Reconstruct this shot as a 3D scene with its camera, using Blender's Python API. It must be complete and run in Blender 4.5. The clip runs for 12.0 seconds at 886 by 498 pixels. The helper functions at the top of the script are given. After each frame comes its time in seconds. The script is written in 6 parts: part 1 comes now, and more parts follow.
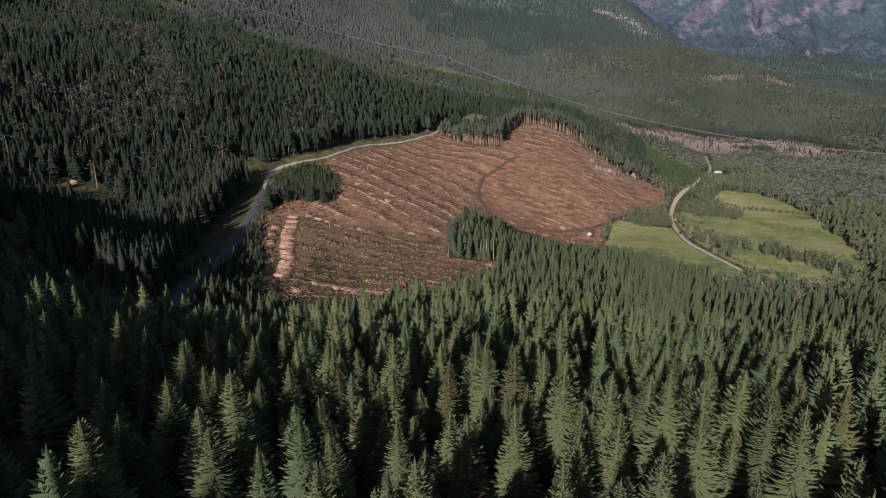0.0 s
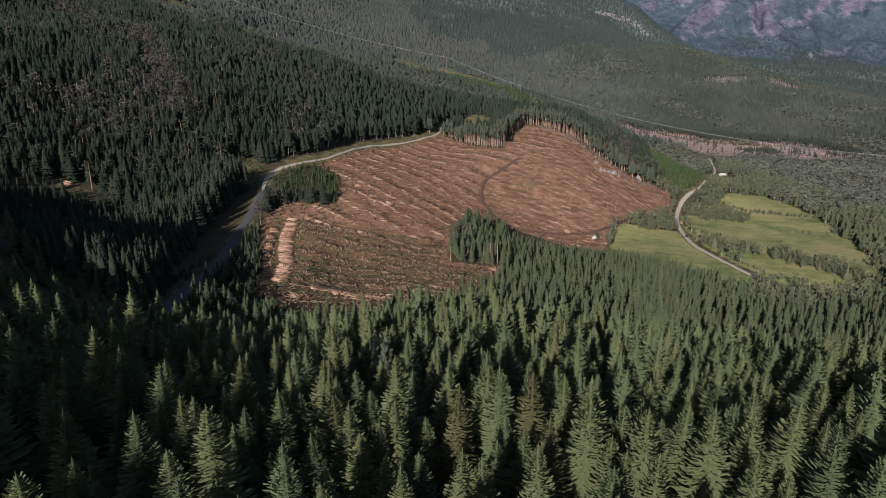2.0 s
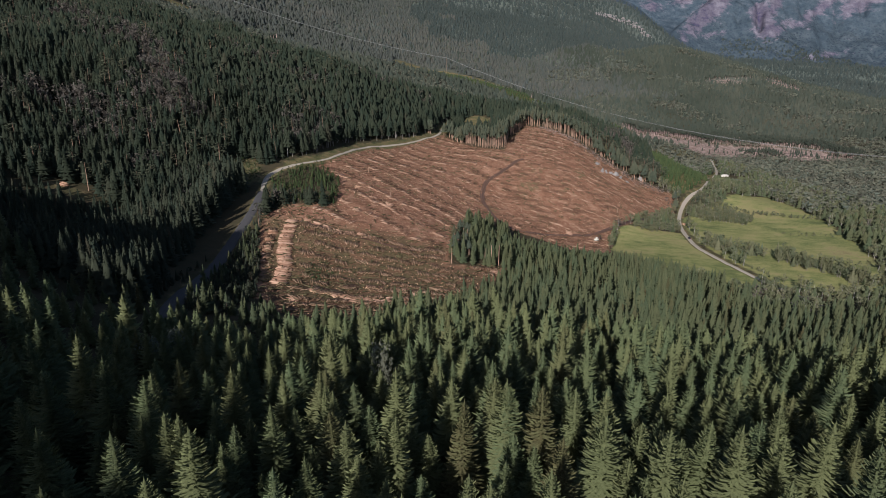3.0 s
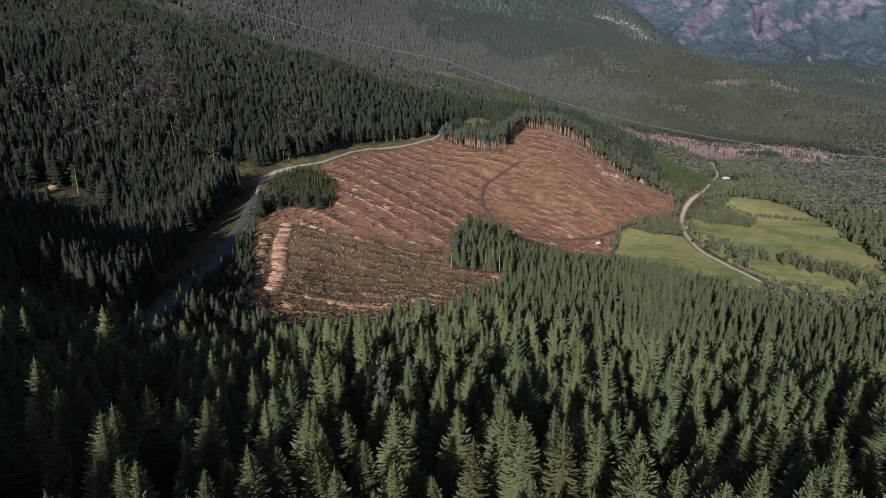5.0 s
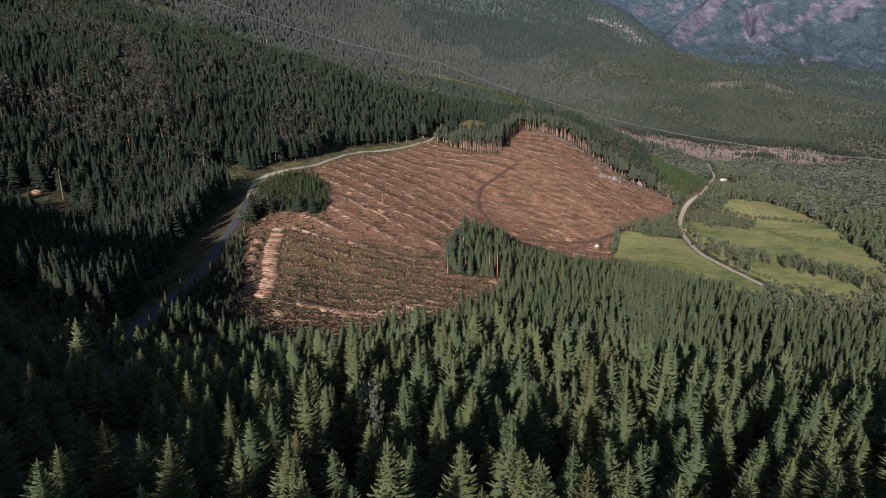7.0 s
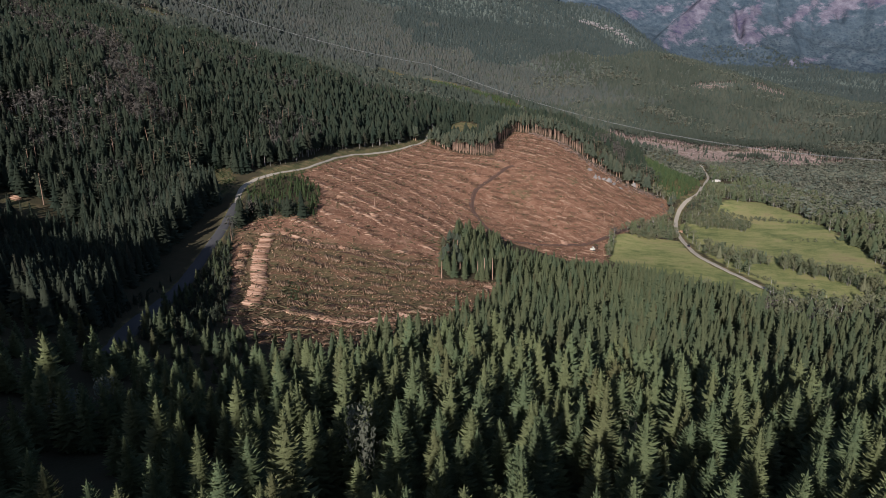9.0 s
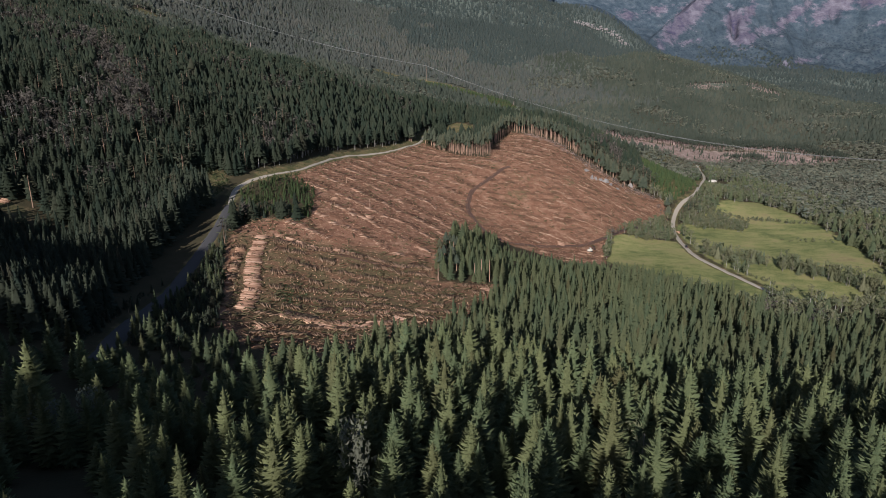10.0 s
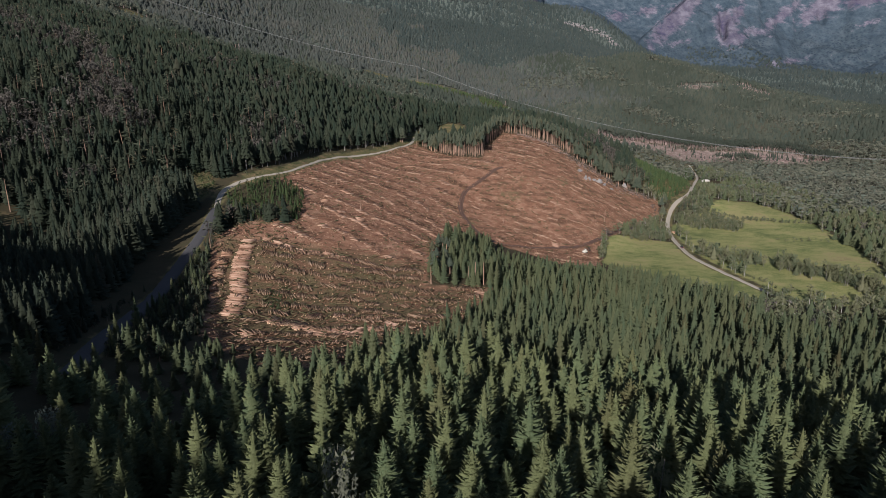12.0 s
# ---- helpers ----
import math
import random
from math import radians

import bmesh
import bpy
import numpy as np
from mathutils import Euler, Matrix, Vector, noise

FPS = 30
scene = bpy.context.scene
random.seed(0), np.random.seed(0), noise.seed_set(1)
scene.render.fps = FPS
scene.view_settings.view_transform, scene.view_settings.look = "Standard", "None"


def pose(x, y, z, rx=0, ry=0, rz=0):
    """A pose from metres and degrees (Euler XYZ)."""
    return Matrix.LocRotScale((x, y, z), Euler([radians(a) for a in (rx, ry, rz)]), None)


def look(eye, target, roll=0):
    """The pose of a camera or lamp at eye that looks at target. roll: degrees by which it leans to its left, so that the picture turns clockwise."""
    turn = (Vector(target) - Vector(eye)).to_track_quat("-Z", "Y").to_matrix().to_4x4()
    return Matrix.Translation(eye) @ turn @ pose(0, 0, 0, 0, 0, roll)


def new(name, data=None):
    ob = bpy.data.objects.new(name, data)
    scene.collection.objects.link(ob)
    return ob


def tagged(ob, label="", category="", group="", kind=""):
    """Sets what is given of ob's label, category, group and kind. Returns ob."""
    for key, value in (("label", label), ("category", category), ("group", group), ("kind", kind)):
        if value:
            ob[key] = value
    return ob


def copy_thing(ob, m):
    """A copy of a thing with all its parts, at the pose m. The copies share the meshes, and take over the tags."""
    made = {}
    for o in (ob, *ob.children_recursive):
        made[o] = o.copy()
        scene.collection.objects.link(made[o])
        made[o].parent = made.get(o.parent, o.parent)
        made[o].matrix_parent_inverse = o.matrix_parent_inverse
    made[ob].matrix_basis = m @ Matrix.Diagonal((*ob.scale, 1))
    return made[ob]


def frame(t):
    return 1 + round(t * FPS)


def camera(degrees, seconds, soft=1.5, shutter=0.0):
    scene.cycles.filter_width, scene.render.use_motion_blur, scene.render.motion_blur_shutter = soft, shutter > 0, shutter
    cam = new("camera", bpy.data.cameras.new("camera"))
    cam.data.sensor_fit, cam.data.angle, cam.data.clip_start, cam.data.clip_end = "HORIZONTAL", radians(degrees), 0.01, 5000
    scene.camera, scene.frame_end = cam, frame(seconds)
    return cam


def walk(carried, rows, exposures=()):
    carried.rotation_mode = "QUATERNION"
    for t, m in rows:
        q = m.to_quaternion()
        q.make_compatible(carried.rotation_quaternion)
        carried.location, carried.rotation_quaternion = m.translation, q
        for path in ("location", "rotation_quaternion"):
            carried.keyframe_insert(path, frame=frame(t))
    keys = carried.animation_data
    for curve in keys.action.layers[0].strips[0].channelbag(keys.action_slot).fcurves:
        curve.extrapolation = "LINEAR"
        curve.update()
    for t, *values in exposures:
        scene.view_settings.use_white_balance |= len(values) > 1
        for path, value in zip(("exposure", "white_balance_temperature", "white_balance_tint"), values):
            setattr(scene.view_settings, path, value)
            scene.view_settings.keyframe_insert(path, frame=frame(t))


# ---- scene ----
# ---------------------------------------------------------------- camera
cam = camera(73.7, 12.0, soft=0.75)
PATH = [
    (0.0, pose(0.00, 0.00, 133.00, 73.341, -0.000, 0.000)),
    (0.5, pose(-0.25, 2.06, 132.71, 73.367, -0.044, 0.032)),
    (1.0, pose(-0.51, 4.15, 132.41, 73.401, -0.081, 0.066)),
    (1.5, pose(-0.75, 6.25, 132.08, 73.442, -0.111, 0.098)),
    (2.0, pose(-0.99, 8.38, 131.74, 73.488, -0.133, 0.122)),
    (2.5, pose(-1.21, 10.52, 131.39, 73.540, -0.149, 0.134)),
    (3.0, pose(-1.41, 12.66, 131.03, 73.597, -0.157, 0.132)),
    (3.5, pose(-1.60, 14.81, 130.66, 73.658, -0.158, 0.113)),
    (4.0, pose(-1.78, 16.96, 130.28, 73.723, -0.151, 0.075)),
    (4.5, pose(-1.94, 19.10, 129.90, 73.791, -0.137, 0.016)),
    (5.0, pose(-2.09, 21.23, 129.51, 73.862, -0.115, -0.063)),
    (5.5, pose(-2.22, 23.35, 129.13, 73.935, -0.086, -0.164)),
    (6.0, pose(-2.34, 25.44, 128.74, 74.009, -0.050, -0.286)),
    (6.5, pose(-2.45, 27.51, 128.35, 74.084, -0.008, -0.428)),
    (7.0, pose(-2.56, 29.56, 127.97, 74.159, 0.040, -0.589)),
    (7.5, pose(-2.66, 31.58, 127.59, 74.234, 0.094, -0.767)),
    (8.0, pose(-2.75, 33.58, 127.21, 74.307, 0.152, -0.960)),
    (8.5, pose(-2.84, 35.56, 126.83, 74.378, 0.212, -1.166)),
    (9.0, pose(-2.92, 37.52, 126.45, 74.446, 0.276, -1.382)),
    (9.5, pose(-3.00, 39.47, 126.07, 74.509, 0.339, -1.604)),
    (10.0, pose(-3.07, 41.42, 125.68, 74.567, 0.402, -1.830)),
    (10.5, pose(-3.13, 43.38, 125.28, 74.618, 0.462, -2.056)),
    (11.0, pose(-3.18, 45.37, 124.88, 74.660, 0.518, -2.278)),
    (11.5, pose(-3.21, 47.39, 124.45, 74.692, 0.566, -2.492)),
    (12.0, pose(-3.21, 49.47, 124.00, 74.713, 0.605, -2.693)),
]
walk(cam, PATH, [(0.0, 0.54, 6120.0, 17.5), (12.0, 0.54, 6120.0, 17.5)])

# ---------------------------------------------------------------- light
SUN_DIR = Vector((-0.331, -0.855, 0.399)).normalized()
sun_data = bpy.data.lights.new("sun", "SUN")
sun_data.energy, sun_data.angle, sun_data.color = 4.5, radians(0.55), (1.0, 0.93, 0.82)
sun = new("sun", sun_data)
sun.matrix_world = look(SUN_DIR * 300 + Vector((0, 300, 200)), Vector((0, 300, 200)))

world = bpy.data.worlds.new("sky")
scene.world = world
world.use_nodes = True
wn = world.node_tree
sky = wn.nodes.new("ShaderNodeTexSky")
sky.sky_type, sky.sun_disc = "NISHITA", False
sky.sun_elevation = math.asin(SUN_DIR.z)
sky.sun_rotation = math.atan2(SUN_DIR.x, SUN_DIR.y)
wn.links.new(sky.outputs[0], wn.nodes["Background"].inputs[0])
wn.nodes["Background"].inputs[1].default_value = 0.056

# ---------------------------------------------------------------- materials


class Mat:
    """A small writer of node materials."""

    def __init__(self, name, rough=0.8, spec=0.3):
        self.m = bpy.data.materials.new(name)
        self.m.use_nodes = True
        self.t = self.m.node_tree
        self.b = self.t.nodes["Principled BSDF"]
        self.b.inputs["Roughness"].default_value = rough
        self.b.inputs["Specular IOR Level"].default_value = spec

    def node(self, kind, **inputs):
        n = self.t.nodes.new(kind)
        for k, v in inputs.items():
            self.put(n.inputs[k.replace("_", " ")], v)
        return n

    def put(self, socket, v):
        if isinstance(v, bpy.types.NodeSocket):
            self.t.links.new(v, socket)
        else:
            socket.default_value = v

    def where(self):
        return self.t.nodes.new("ShaderNodeNewGeometry").outputs["Position"]

    def noise(self, scale, detail=3.0, rough=0.55, vector=None):
        n = self.node("ShaderNodeTexNoise", Scale=scale, Detail=detail, Roughness=rough)
        self.put(n.inputs["Vector"], vector or self.where())
        return n.outputs["Fac"]

    def stretched(self, sx, sy, sz, turn=0.0, tip=0.0):
        n = self.node("ShaderNodeMapping")
        self.put(n.inputs["Vector"], self.where())
        n.inputs["Scale"].default_value = (sx, sy, sz)
        n.inputs["Rotation"].default_value = (0, tip, turn)
        return n.outputs[0]

    def ramp(self, fac, *stops):
        n = self.t.nodes.new("ShaderNodeValToRGB")
        self.put(n.inputs[0], fac)
        e = n.color_ramp.elements
        while len(e) < len(stops):
            e.new(0.5)
        for el, (p, c) in zip(e, stops):
            el.position, el.color = p, (*c, 1)
        return n.outputs[0]

    def mix(self, fac, a, b, blend="MIX"):
        n = self.t.nodes.new("ShaderNodeMix")
        n.data_type, n.blend_type = "RGBA", blend
        for s, v in ((n.inputs[0], fac), (n.inputs[6], a), (n.inputs[7], b)):
            self.put(s, (*v, 1) if isinstance(v, tuple) and len(v) == 3 else v)
        return n.outputs[2]

    def math(self, op, a, b=0.0, c=0.0):
        n = self.t.nodes.new("ShaderNodeMath")
        n.operation = op
        for s, v in zip(n.inputs, (a, b, c)):
            self.put(s, v)
        return n.outputs[0]

    def attr(self, name):
        n = self.t.nodes.new("ShaderNodeAttribute")
        n.attribute_name = name
        return n.outputs["Fac"]

    def object_random(self):
        return self.t.nodes.new("ShaderNodeObjectInfo").outputs["Random"]

    def island(self):
        return self.t.nodes.new("ShaderNodeNewGeometry").outputs["Random Per Island"]

    def color(self, c):
        self.put(self.b.inputs["Base Color"], c)
        return self

    def bump(self, height, strength=0.5, distance=0.1):
        n = self.node("ShaderNodeBump", Strength=strength, Distance=distance, Height=height)
        self.put(self.b.inputs["Normal"], n.outputs[0])
        return self


def needle_material(name, dark, mid, light, dry=(0.10, 0.075, 0.035), rough=0.68, thinness=0.3, patches=0.0):
    """Conifer foliage: each tree has its own tone, and every branch its own lightness."""
    m = Mat(name, 0.75, 0.12)
    m.b.inputs["Diffuse Roughness"].default_value = 1.0
    tone = m.math("FRACT", m.math("ADD", m.attr("tone"), m.object_random()))
    blue, olive = (mid[0] * 0.80, mid[1] * 0.96, mid[2] * 1.10), (mid[0] * 1.10, mid[1] * 1.0, mid[2] * 0.98)
    c = m.ramp(tone, (0.0, dark), (0.22, blue), (0.42, mid), (0.62, olive), (0.90, light), (1.0, dry))
    c = m.mix(m.math("MULTIPLY", m.island(), 0.45), c, light)
    c = m.mix(m.noise(0.02, 2), c, m.mix(0.5, c, dark))
    if patches:
        c = m.mix(m.math("MULTIPLY", m.ramp(m.noise(0.0045, 5, 0.6), (0.42, (0, 0, 0)), (0.60, (1, 1, 1))), patches), c, dark)
    # fine dark speckle painted in for the shade between twigs
    twig_shade = m.ramp(m.mix(0.65, m.noise(2.2, 3, 0.6), m.noise(9.0, 4, 0.75)), (0.41, (0, 0, 0)), (0.59, (1, 1, 1)))
    c = m.mix(rough, c, m.mix(twig_shade, m.mix(0.62, c, (0, 0, 0)), m.mix(0.35, c, light)))
    m.color(c)
    # thin foliage lets some light through
    thin = m.node("ShaderNodeBsdfTranslucent")
    m.put(thin.inputs["Color"], c)
    both = m.node("ShaderNodeMixShader")
    both.inputs[0].default_value = thinness
    m.put(both.inputs[1], m.b.outputs[0])
    m.put(both.inputs[2], thin.outputs[0])
    m.put(m.t.nodes["Material Output"].inputs["Surface"], both.outputs[0])
    return m.m


NEEDLES = needle_material("spruce_needles", (0.090, 0.123, 0.066), (0.143, 0.179, 0.086), (0.200, 0.225, 0.104), rough=0.6, thinness=0.36)
# next two: spruce needles darkened, hillside and roadside shade put into the colour
NEEDLES_HILL_SHADE = needle_material("shaded_hill_spruce_needles", (0.024, 0.036, 0.024), (0.037, 0.051, 0.034), (0.057, 0.072, 0.048), (0.075, 0.069, 0.048), 0.3, 0.4)
NEEDLES_ROADSIDE_SHADE = needle_material("shaded_roadside_spruce_needles", (0.036, 0.049, 0.035), (0.054, 0.070, 0.048), (0.080, 0.097, 0.066), (0.09, 0.08, 0.055), 0.4, 0.4)
NEEDLES_YOUNG = needle_material("young_spruce_needles", (0.040, 0.064, 0.028), (0.058, 0.089, 0.036), (0.085, 0.117, 0.050))
# next four: far woods, haze put into the colour, paler, bluer, less contrast
NEEDLES_FAR_HAZE = needle_material("hazy_far_needles", (0.054, 0.070, 0.055), (0.090, 0.106, 0.082), (0.122, 0.136, 0.104), (0.128, 0.128, 0.102), 0.22, 0.5, 0.75)
NEEDLES_GREY_HAZE = needle_material("hazy_grey_slope_needles", (0.081, 0.095, 0.085), (0.105, 0.116, 0.102), (0.128, 0.136, 0.119), (0.141, 0.138, 0.121), 0.10, 0.5, 0.7)
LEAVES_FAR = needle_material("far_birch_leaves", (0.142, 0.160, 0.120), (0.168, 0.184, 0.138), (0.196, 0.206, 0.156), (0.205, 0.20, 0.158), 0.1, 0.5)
NEEDLES_BLUE_HAZE = needle_material("hazy_blue_slope_needles", (0.052, 0.070, 0.066), (0.066, 0.086, 0.080), (0.082, 0.102, 0.092), (0.100, 0.110, 0.096), 0.10, 0.5, 0.5)
# stand needles in a darker tone; lower-slope shade put into the colour
NEEDLES_DIMMED = needle_material("dimmed_spruce_needles", (0.080, 0.106, 0.060), (0.118, 0.146, 0.077), (0.162, 0.186, 0.100), rough=0.35, thinness=0.5)
NEEDLES_PINE = needle_material("pine_needles", (0.070, 0.088, 0.061), (0.097, 0.115, 0.079), (0.137, 0.153, 0.104), rough=0.4, thinness=0.45)
LEAVES = needle_material("birch_leaves", (0.122, 0.142, 0.079), (0.167, 0.185, 0.106), (0.221, 0.232, 0.140), (0.225, 0.214, 0.140), 0.3, 0.45)
DRY_TWIGS = needle_material("grey_dry_twigs", (0.072, 0.068, 0.058), (0.105, 0.098, 0.084), (0.155, 0.145, 0.128), (0.18, 0.165, 0.148))


def bark_material(name, a, b):
    m = Mat(name, 0.9, 0.15)
    c = m.mix(m.noise(6, 3, vector=m.stretched(1, 1, 0.15)), a, b)
    c = m.mix(m.math("MULTIPLY", m.island(), 0.6), c, m.mix(0.5, c, b))
    return m.color(c).m


BARK = bark_material("spruce_bark", (0.13, 0.085, 0.06), (0.26, 0.18, 0.13))
BARK_EDGE = bark_material("bare_stem_bark", (0.25, 0.155, 0.11), (0.44, 0.30, 0.225))
BARK_PALE = bark_material("pale_stem_bark", (0.30, 0.215, 0.195), (0.48, 0.37, 0.34))
BARK_GREY = bark_material("grey_bark", (0.13, 0.12, 0.105), (0.25, 0.235, 0.21))
BARK_BIRCH = bark_material("birch_bark", (0.24, 0.225, 0.20), (0.46, 0.44, 0.41))


def log_material(name, a, b, c):
    m = Mat(name, 0.85, 0.2)
    r = m.math("FRACT", m.math("ADD", m.island(), m.object_random()))
    k = m.ramp(r, (0.0, a), (0.5, b), (1.0, c))
    return m.color(m.mix(m.noise(5, 3), k, m.mix(0.6, k, a))).m


LOG_BARK = log_material("log_bark", (0.20, 0.105, 0.065), (0.36, 0.215, 0.14), (0.52, 0.36, 0.25))
LOG_PALE = log_material("peeled_log", (0.19, 0.105, 0.07), (0.36, 0.225, 0.155), (0.54, 0.38, 0.28))
LOG_END = log_material("sawn_log_end", (0.50, 0.34, 0.20), (0.62, 0.45, 0.28), (0.70, 0.54, 0.36))
BRASH = log_material("pink_grey_brash", (0.20, 0.15, 0.13), (0.33, 0.255, 0.23), (0.46, 0.375, 0.345))
LOG_GREEN = log_material("mossy_log", (0.13, 0.082, 0.052), (0.235, 0.155, 0.10), (0.37, 0.265, 0.185))
LOG_ROW = log_material("weathered_log", (0.26, 0.15, 0.10), (0.42, 0.27, 0.185), (0.58, 0.43, 0.32))
SLASH = log_material("brown_slash", (0.10, 0.055, 0.035), (0.21, 0.115, 0.07), (0.38, 0.25, 0.17))
SLASH_GREEN = log_material("withered_green_slash", (0.05, 0.05, 0.025), (0.09, 0.085, 0.04), (0.15, 0.12, 0.07))


def ground_material():
    m = Mat("ground", 0.95, 0.1)
    big, mid, fine = m.noise(0.012, 4), m.noise(0.15, 4), m.noise(1.4, 4)
    moss = m.mix(mid, (0.035, 0.038, 0.020), (0.075, 0.058, 0.036))
    # torn soil and bark waste of the felled area
    soil = m.ramp(m.mix(0.5, mid, fine), (0.3, (0.12, 0.060, 0.038)), (0.5, (0.235, 0.128, 0.082)), (0.68, (0.38, 0.24, 0.165)))
    soil = m.mix(m.ramp(m.mix(0.5, m.noise(0.035, 4), m.noise(0.2, 4)), (0.55, (0, 0, 0)), (0.66, (1, 1, 1))), soil, m.mix(fine, (0.10, 0.085, 0.045), (0.19, 0.14, 0.08)))
    sward = m.mix(0.45, m.noise(0.022, 6, 0.7), m.noise(0.16, 6, 0.7, m.stretched(0.45, 1.0, 1.0, 0.35)))
    grass = m.ramp(m.mix(0.25, sward, fine), (0.40, (0.095, 0.115, 0.045)), (0.46, (0.15, 0.172, 0.064)), (0.52, (0.225, 0.228, 0.09)), (0.57, (0.27, 0.238, 0.112)), (0.63, (0.17, 0.145, 0.075)))
    verge = m.ramp(m.mix(0.5, mid, fine), (0.36, (0.050, 0.060, 0.026)), (0.48, (0.095, 0.095, 0.042)), (0.60, (0.17, 0.125, 0.07)), (0.68, (0.24, 0.16, 0.10)))
    cut = m.ramp(m.mix(0.5, mid, fine), (0.35, (0.13, 0.10, 0.088)), (0.65, (0.28, 0.222, 0.195)))
    # haze put into the far ground colours: blue-grey wood, violet rock, blue-green alp
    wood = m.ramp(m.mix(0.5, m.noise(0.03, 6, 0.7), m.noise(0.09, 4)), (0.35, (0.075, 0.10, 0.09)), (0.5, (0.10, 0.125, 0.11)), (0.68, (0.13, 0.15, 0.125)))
    hazy_stone = m.ramp(m.noise(0.012, 8, 0.65, m.stretched(1, 1, 0.35)), (0.3, (0.05, 0.045, 0.07)), (0.5, (0.10, 0.09, 0.125)), (0.7, (0.19, 0.17, 0.205)))
    hazy_alp = m.mix(m.noise(0.008, 6, 0.65), (0.028, 0.048, 0.05), (0.055, 0.078, 0.075))
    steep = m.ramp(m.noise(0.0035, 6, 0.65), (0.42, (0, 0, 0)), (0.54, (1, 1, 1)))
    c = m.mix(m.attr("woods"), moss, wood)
    for name, layer in (("meadow", grass), ("verge", verge), ("corridor", cut), ("felled", soil)):
        edge = m.math("ADD", m.attr(name), m.math("MULTIPLY", m.math("SUBTRACT", mid, 0.5), 0.7))
        c = m.mix(m.ramp(edge, (0.35, (0, 0, 0)), (0.6, (1, 1, 1))), c, layer)
    waste = m.ramp(m.mix(0.5, fine, m.noise(0.5, 4)), (0.35, (0.045, 0.028, 0.019)), (0.65, (0.13, 0.075, 0.048)))
    c = m.mix(m.ramp(m.math("MULTIPLY", m.attr("brush"), m.math("ADD", mid, 0.45)), (0.3, (0, 0, 0)), (0.75, (1, 1, 1))), c, waste)
    olive = m.ramp(m.mix(0.5, fine, m.noise(0.4, 4)), (0.35, (0.050, 0.048, 0.024)), (0.65, (0.155, 0.130, 0.066)))
    c = m.mix(m.math("MULTIPLY", m.attr("moss"), m.ramp(mid, (0.38, (0.25, 0.25, 0.25)), (0.56, (1, 1, 1)))), c, olive)
    c = m.mix(m.attr("mountain"), c, m.mix(m.math("MULTIPLY", steep, m.attr("crag")), hazy_alp, hazy_stone))
    m.bump(m.mix(0.5, fine, m.noise(0.3, 5)), 0.6, 0.5)
    return m.color(c).m


GROUND = ground_material()


def plain(name, a, b, scale, rough=0.85, spec=0.25, bump=0.0):
    m = Mat(name, rough, spec)
    n = m.noise(scale, 4)
    if bump:
        m.bump(n, 0.5, bump)
    return m.color(m.mix(m.noise(scale * 0.1, 2), m.mix(n, a, b), m.mix(n, b, a))).m


GRAVEL = plain("road_gravel", (0.25, 0.225, 0.185), (0.42, 0.38, 0.31), 2.0, bump=0.03)
# tree shade put into the colour: a darker copy of the road gravel
GRAVEL_SHADED = plain("shaded_forest_gravel", (0.038, 0.039, 0.043), (0.085, 0.085, 0.087), 2.0, bump=0.03)
MUD = plain("wet_mud", (0.055, 0.032, 0.022), (0.13, 0.075, 0.05), 1.2, 0.6, 0.4, 0.08)
ROCK_PALE = plain("scree_rock", (0.13, 0.125, 0.125), (0.24, 0.23, 0.23), 0.3)
ROCK = plain("pale_rock", (0.14, 0.135, 0.13), (0.30, 0.29, 0.28), 0.8, bump=0.1)


def mountain_material():
    """Rock faces with slanting ledges, alpine green between them, dotted birch wood on the lower slopes; violet-blue
    haze is put into the colours.
    """
    m = Mat("hazy_mountain_side", 0.95, 0.1)
    streak = m.noise(0.022, 9, 0.72, m.stretched(1.0, 0.5, 1.5, 0.0, 0.6))
    gully = m.noise(0.011, 6, 0.65, m.stretched(1.6, 0.6, 0.5, 0.0, 0.45))
    hazy_stone = m.ramp(m.mix(0.4, streak, gully), (0.38, (0.046, 0.042, 0.086)), (0.45, (0.078, 0.074, 0.108)), (0.52, (0.105, 0.101, 0.134)), (0.62, (0.165, 0.160, 0.20)))
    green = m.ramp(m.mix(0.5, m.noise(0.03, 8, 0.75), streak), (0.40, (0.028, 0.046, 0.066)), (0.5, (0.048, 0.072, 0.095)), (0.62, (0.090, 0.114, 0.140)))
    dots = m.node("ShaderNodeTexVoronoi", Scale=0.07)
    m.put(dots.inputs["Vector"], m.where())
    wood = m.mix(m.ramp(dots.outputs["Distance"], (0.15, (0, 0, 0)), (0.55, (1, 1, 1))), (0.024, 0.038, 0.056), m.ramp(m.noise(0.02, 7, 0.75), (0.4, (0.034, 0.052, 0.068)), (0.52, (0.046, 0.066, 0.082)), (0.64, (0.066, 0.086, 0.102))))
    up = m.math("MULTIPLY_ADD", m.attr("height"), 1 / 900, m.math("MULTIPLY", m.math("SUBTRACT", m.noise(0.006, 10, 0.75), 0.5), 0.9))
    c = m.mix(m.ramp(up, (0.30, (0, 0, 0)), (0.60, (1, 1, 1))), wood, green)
    ragged = m.math("MULTIPLY_ADD", m.math("SUBTRACT", streak, 0.5), 2.0, m.math("MULTIPLY_ADD", m.math("SUBTRACT", m.noise(0.02, 10, 0.8), 0.5), 1.2, m.attr("crag")))
    c = m.mix(m.ramp(ragged, (0.38, (0, 0, 0)), (0.66, (1, 1, 1))), c, hazy_stone)
    m.bump(m.mix(0.5, streak, gully), 1.0, 18.0)
    return m.color(c).m


